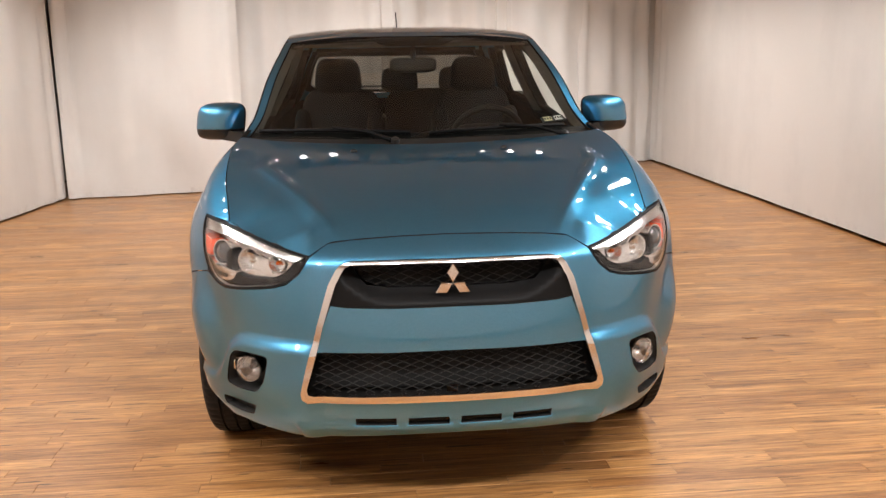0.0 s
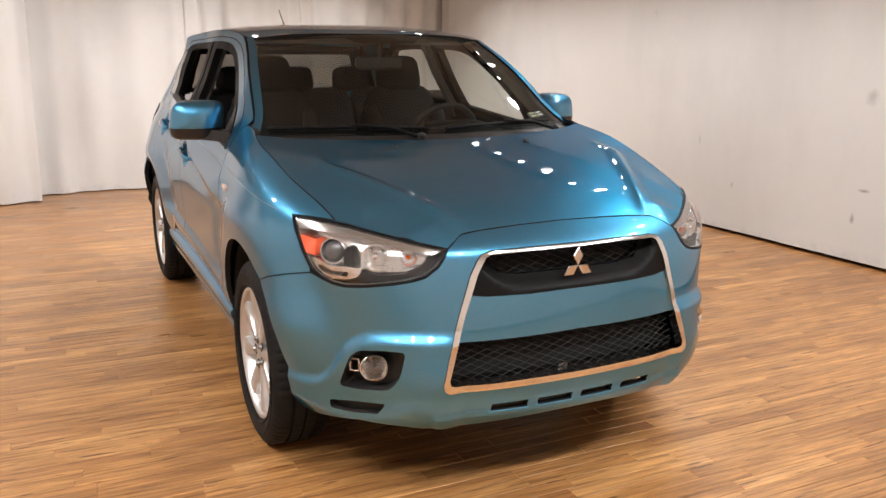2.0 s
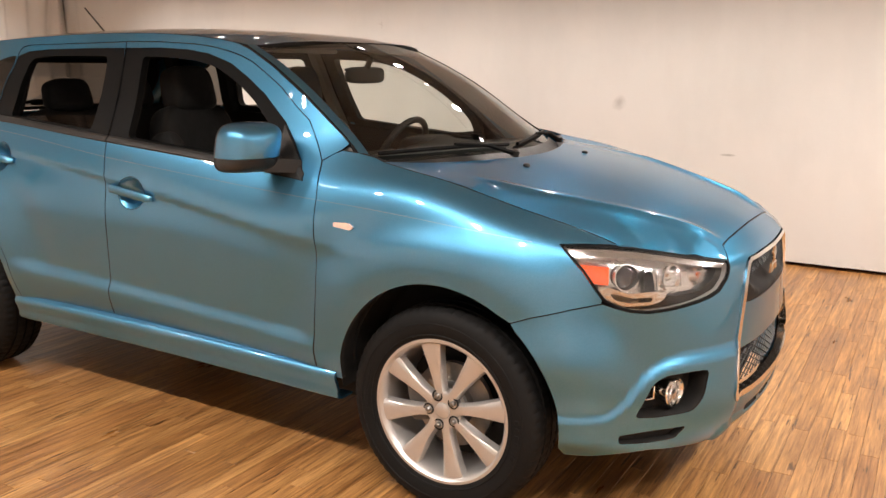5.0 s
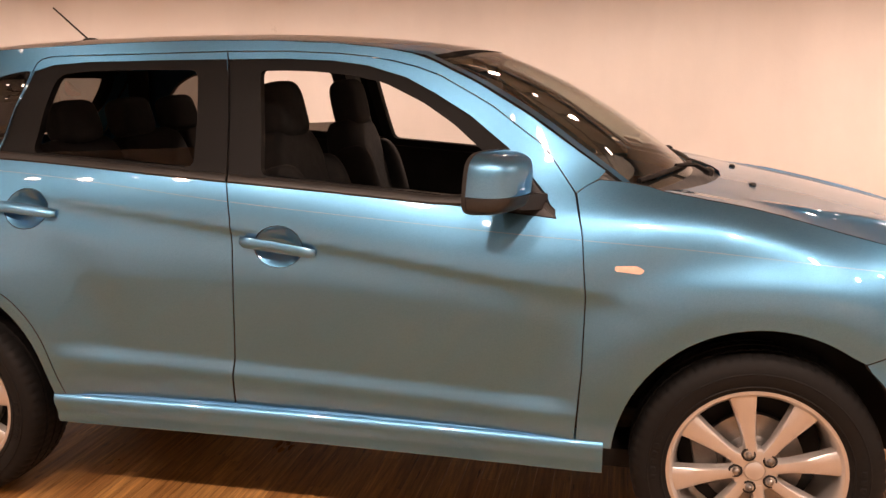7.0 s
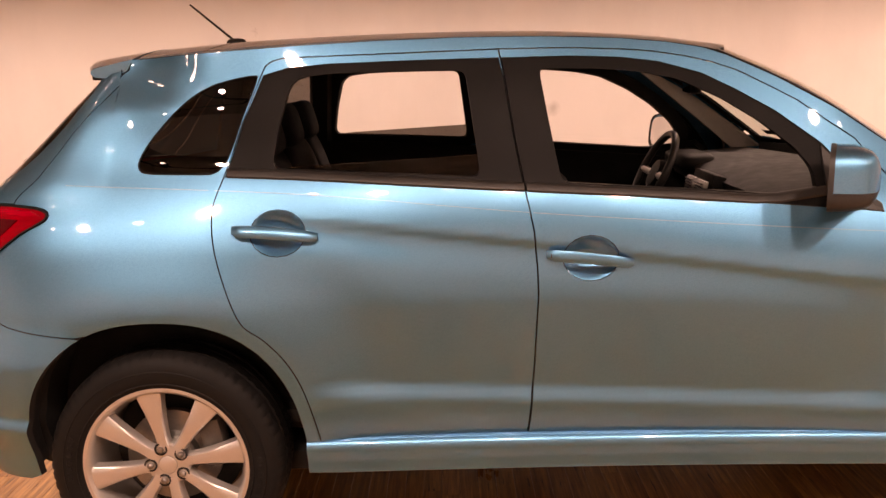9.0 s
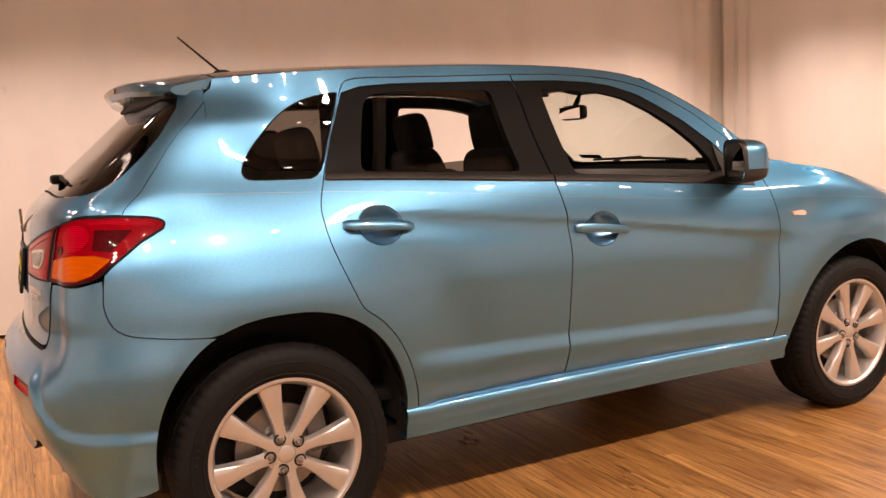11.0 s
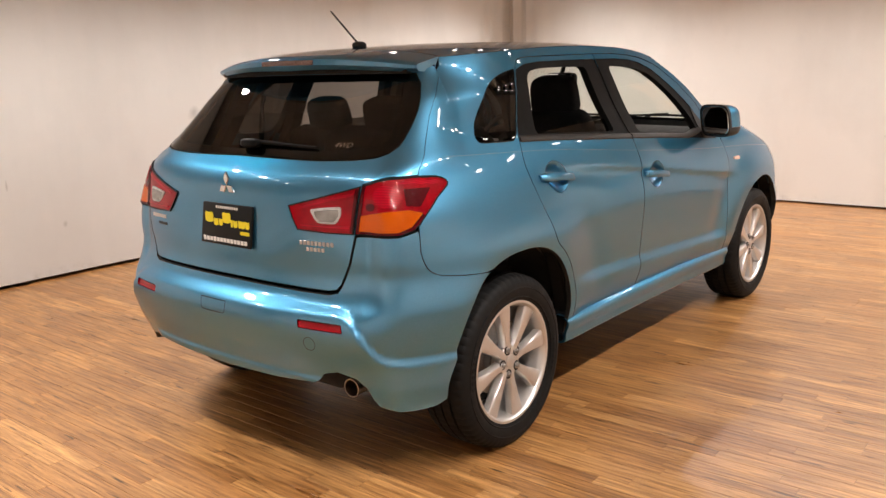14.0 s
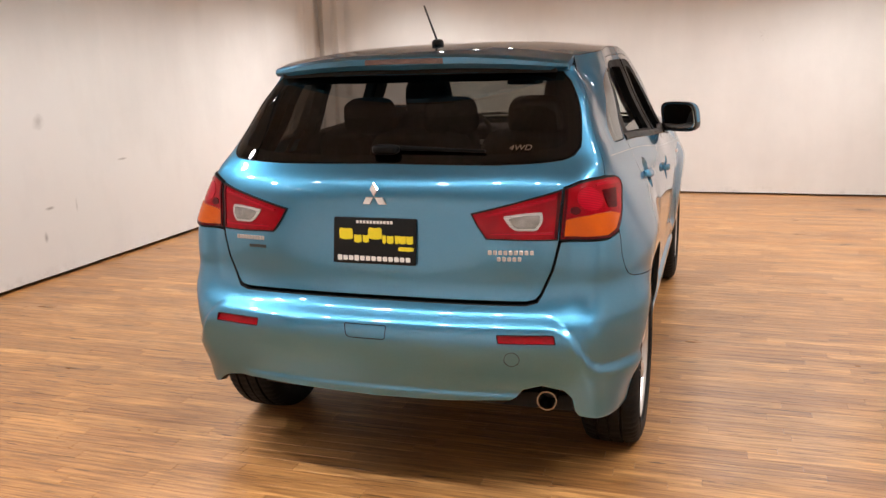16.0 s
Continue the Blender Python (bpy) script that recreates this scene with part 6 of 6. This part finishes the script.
shell_walls = [box((X0 + X1) / 2, Y1 + .32, 1.6, X1 - X0 + 1, .1, 3.6, 0), box((X0 + X1) / 2, Y0 - .25, 1.6, X1 - X0 + 1, .1, 3.6, 0), box(X0 - .25, (Y0 + Y1) / 2, 1.6, .1, Y1 - Y0 + .5, 3.6, 0), box(X1 + .25, (Y0 + Y1) / 2, 1.6, .1, Y1 - Y0 + .5, 3.6, 0)]
for b in shell_walls:
    tagged(part("wall_outer", b, CEIL, None, smooth=False), "dark plain wall behind the backdrop cloth", "wall", kind="structure")

ceil = box((X0 + X1) / 2, (Y0 + Y1) / 2, TOP + .06, X1 - X0 + .5, Y1 - Y0 + .5, .1, 0)
beams = [box((X0 + X1) / 2, Y0 + .9 + 1.45 * i, TOP - .04, X1 - X0, .10, .10, .01, 1) for i in range(8)]
tagged(part("ceiling", join(ceil, *beams), CEIL, None, smooth=False), "dark painted ceiling with beams", "ceiling", kind="structure")


def track_light(p, q, n, out, power=1.0):
    """A ceiling track with a row of lamp heads."""
    p, q = Vector(p), Vector(q)
    d = (q - p)
    t = empty("track_light", tuple(p), label="black ceiling track with a row of warm spot lamps", category="track light", group="ceiling tracks")
    rail = box(0, 0, 0, d.length + .3, .035, .03, .004, 1)
    hangers = [box(x_, 0, .05, .02, .02, .11, .002, 1) for x_ in (-d.length / 2, 0, d.length / 2)]
    rail = join(rail, *hangers)
    ang = math.atan2(d.y, d.x)
    bmesh.ops.transform(rail, matrix=Matrix.Translation(d / 2) @ Matrix.Rotation(ang, 4, "Z"), verts=rail.verts)
    part("rail", rail, SATIN, t, smooth=False)
    mid = Vector(((X0 + X1) / 2, (Y0 + Y1) / 2 - .2, .6))
    head_me, bulb_me = None, None
    light = bpy.data.lights.new("spot", "SPOT")
    light.energy, light.color, light.spot_size, light.spot_blend, light.shadow_soft_size = SPOT_WATTS * 10 * power, LAMP_COLOUR, radians(120), 0.75, 0.055
    for i in range(n):
        c = d * (i / (n - 1))
        aim = Vector((out[0], out[1], -1)).normalized()
        m = Matrix.Translation(c + Vector((0, 0, -.14))) @ Vector((1, 0, 0)).rotation_difference(aim).to_matrix().to_4x4()
        if head_me is None:
            h = part("lamp_head", lathe([(-.11, .03), (-.10, .045), (.05, .055), (.06, .055), (.06, .050), (.03, .046)], 20), SATIN, t)
            head_me = h.data
            b = part("bulb", lathe([(.058, .034), (.070, .031), (.082, .018), (.086, .001)], 10), BULB, h)
            bulb_me = b.data
        else:
            h = new("lamp_head", head_me)
            h.parent = t
            b = new("bulb", bulb_me)
            b.parent = h
        h.matrix_basis = m
        if i % 2 == 0:
            lamp = new("spot", light)
            lamp.parent = h
            lamp.matrix_basis = Matrix.Translation((.125, 0, 0)) @ Matrix.Rotation(radians(-90), 4, "Y")


LAMP_Z = TOP - .09
track_light((-2.85, -2.5, LAMP_Z), (-2.85, 4.9, LAMP_Z), 16, (.12, 0), 1.05)
track_light((2.55, -2.5, LAMP_Z), (2.55, 6.4, LAMP_Z), 18, (-.12, 0))
track_light((-1.5, 4.25, LAMP_Z), (1.5, 4.25, LAMP_Z), 11, (0, .40), .68)
track_light((-2.2, -2.88, LAMP_Z), (2.2, -2.88, LAMP_Z), 11, (0, .22), .92)


# ---- floor of laid boards ----
under = box((X0 + X1) / 2, (Y0 + Y1) / 2, -.06, X1 - X0 + .6, Y1 - Y0 + .6, .1, 0)
floor = tagged(part("floor", under, EDGE, None, smooth=False), "honey-coloured laminate boards in staggered rows", "floor", kind="structure")
rng = random.Random(4)
BOARD_W = .066
boards = []
y = Y0 - .1
row = 0
while y < Y1 + .1:
    x = X0 - .1 - rng.random() * 1.0
    while x < X1 + .1:
        l = rng.choice((.32, .45, .6, .8, 1.0))
        x0, x1 = max(x, X0 - .12), min(x + l, X1 + .12)
        if x1 - x0 > .01:
            boards.append((x0, y, round(x1 - x0, 4)))
        x += l
    y += BOARD_W
    row += 1
LENGTHS = {}


def board_bm(l, w):
    g, b = .0005, .0006
    return [(g, g, -.008), (l - g, g, -.008), (l - g, w - g, -.008), (g, w - g, -.008), (g, g, -b), (l - g, g, -b), (l - g, w - g, -b), (g, w - g, -b), (g + b, g + b, 0), (l - g - b, g + b, 0), (l - g - b, w - g - b, 0), (g + b, w - g - b, 0)], \
        [(8, 9, 10, 11)] + [(i, (i + 1) % 4, 4 + (i + 1) % 4, 4 + i) for i in range(4)] + [(4 + i, 4 + (i + 1) % 4, 8 + (i + 1) % 4, 8 + i) for i in range(4)]


near = sorted(boards, key=lambda b: min(math.hypot(b[0] + b[2] / 2 + 1.9, b[1] - 4.2), math.hypot(b[0] + b[2] / 2 + 1.3, b[1] + 1.4)))[:290]
chosen = set(near)
for b in near:
    if b[2] not in LENGTHS:
        me = bpy.data.meshes.new("board")
        me.from_pydata(*[board_bm(b[2], BOARD_W)[0], [], board_bm(b[2], BOARD_W)[1]])
        me.materials.append(WOOD)
        LENGTHS[b[2]] = me
    ob = new("board", LENGTHS[b[2]])
    ob.location = (b[0], b[1], 0)
    ob.parent = floor
vs, fs = [], []
for b in boards:
    if b in chosen:
        continue
    v, f = board_bm(b[2], BOARD_W)
    k = len(vs)
    vs += [(p[0] + b[0], p[1] + b[1], p[2]) for p in v]
    fs += [tuple(k + i for i in q) for q in f]
me = bpy.data.meshes.new("boards")
me.from_pydata(vs, [], fs)
me.materials.append(WOOD)
rest = new("boards", me)
rest.parent = floor
tagged(rest, "laminate boards of the outer floor", kind="stuff")
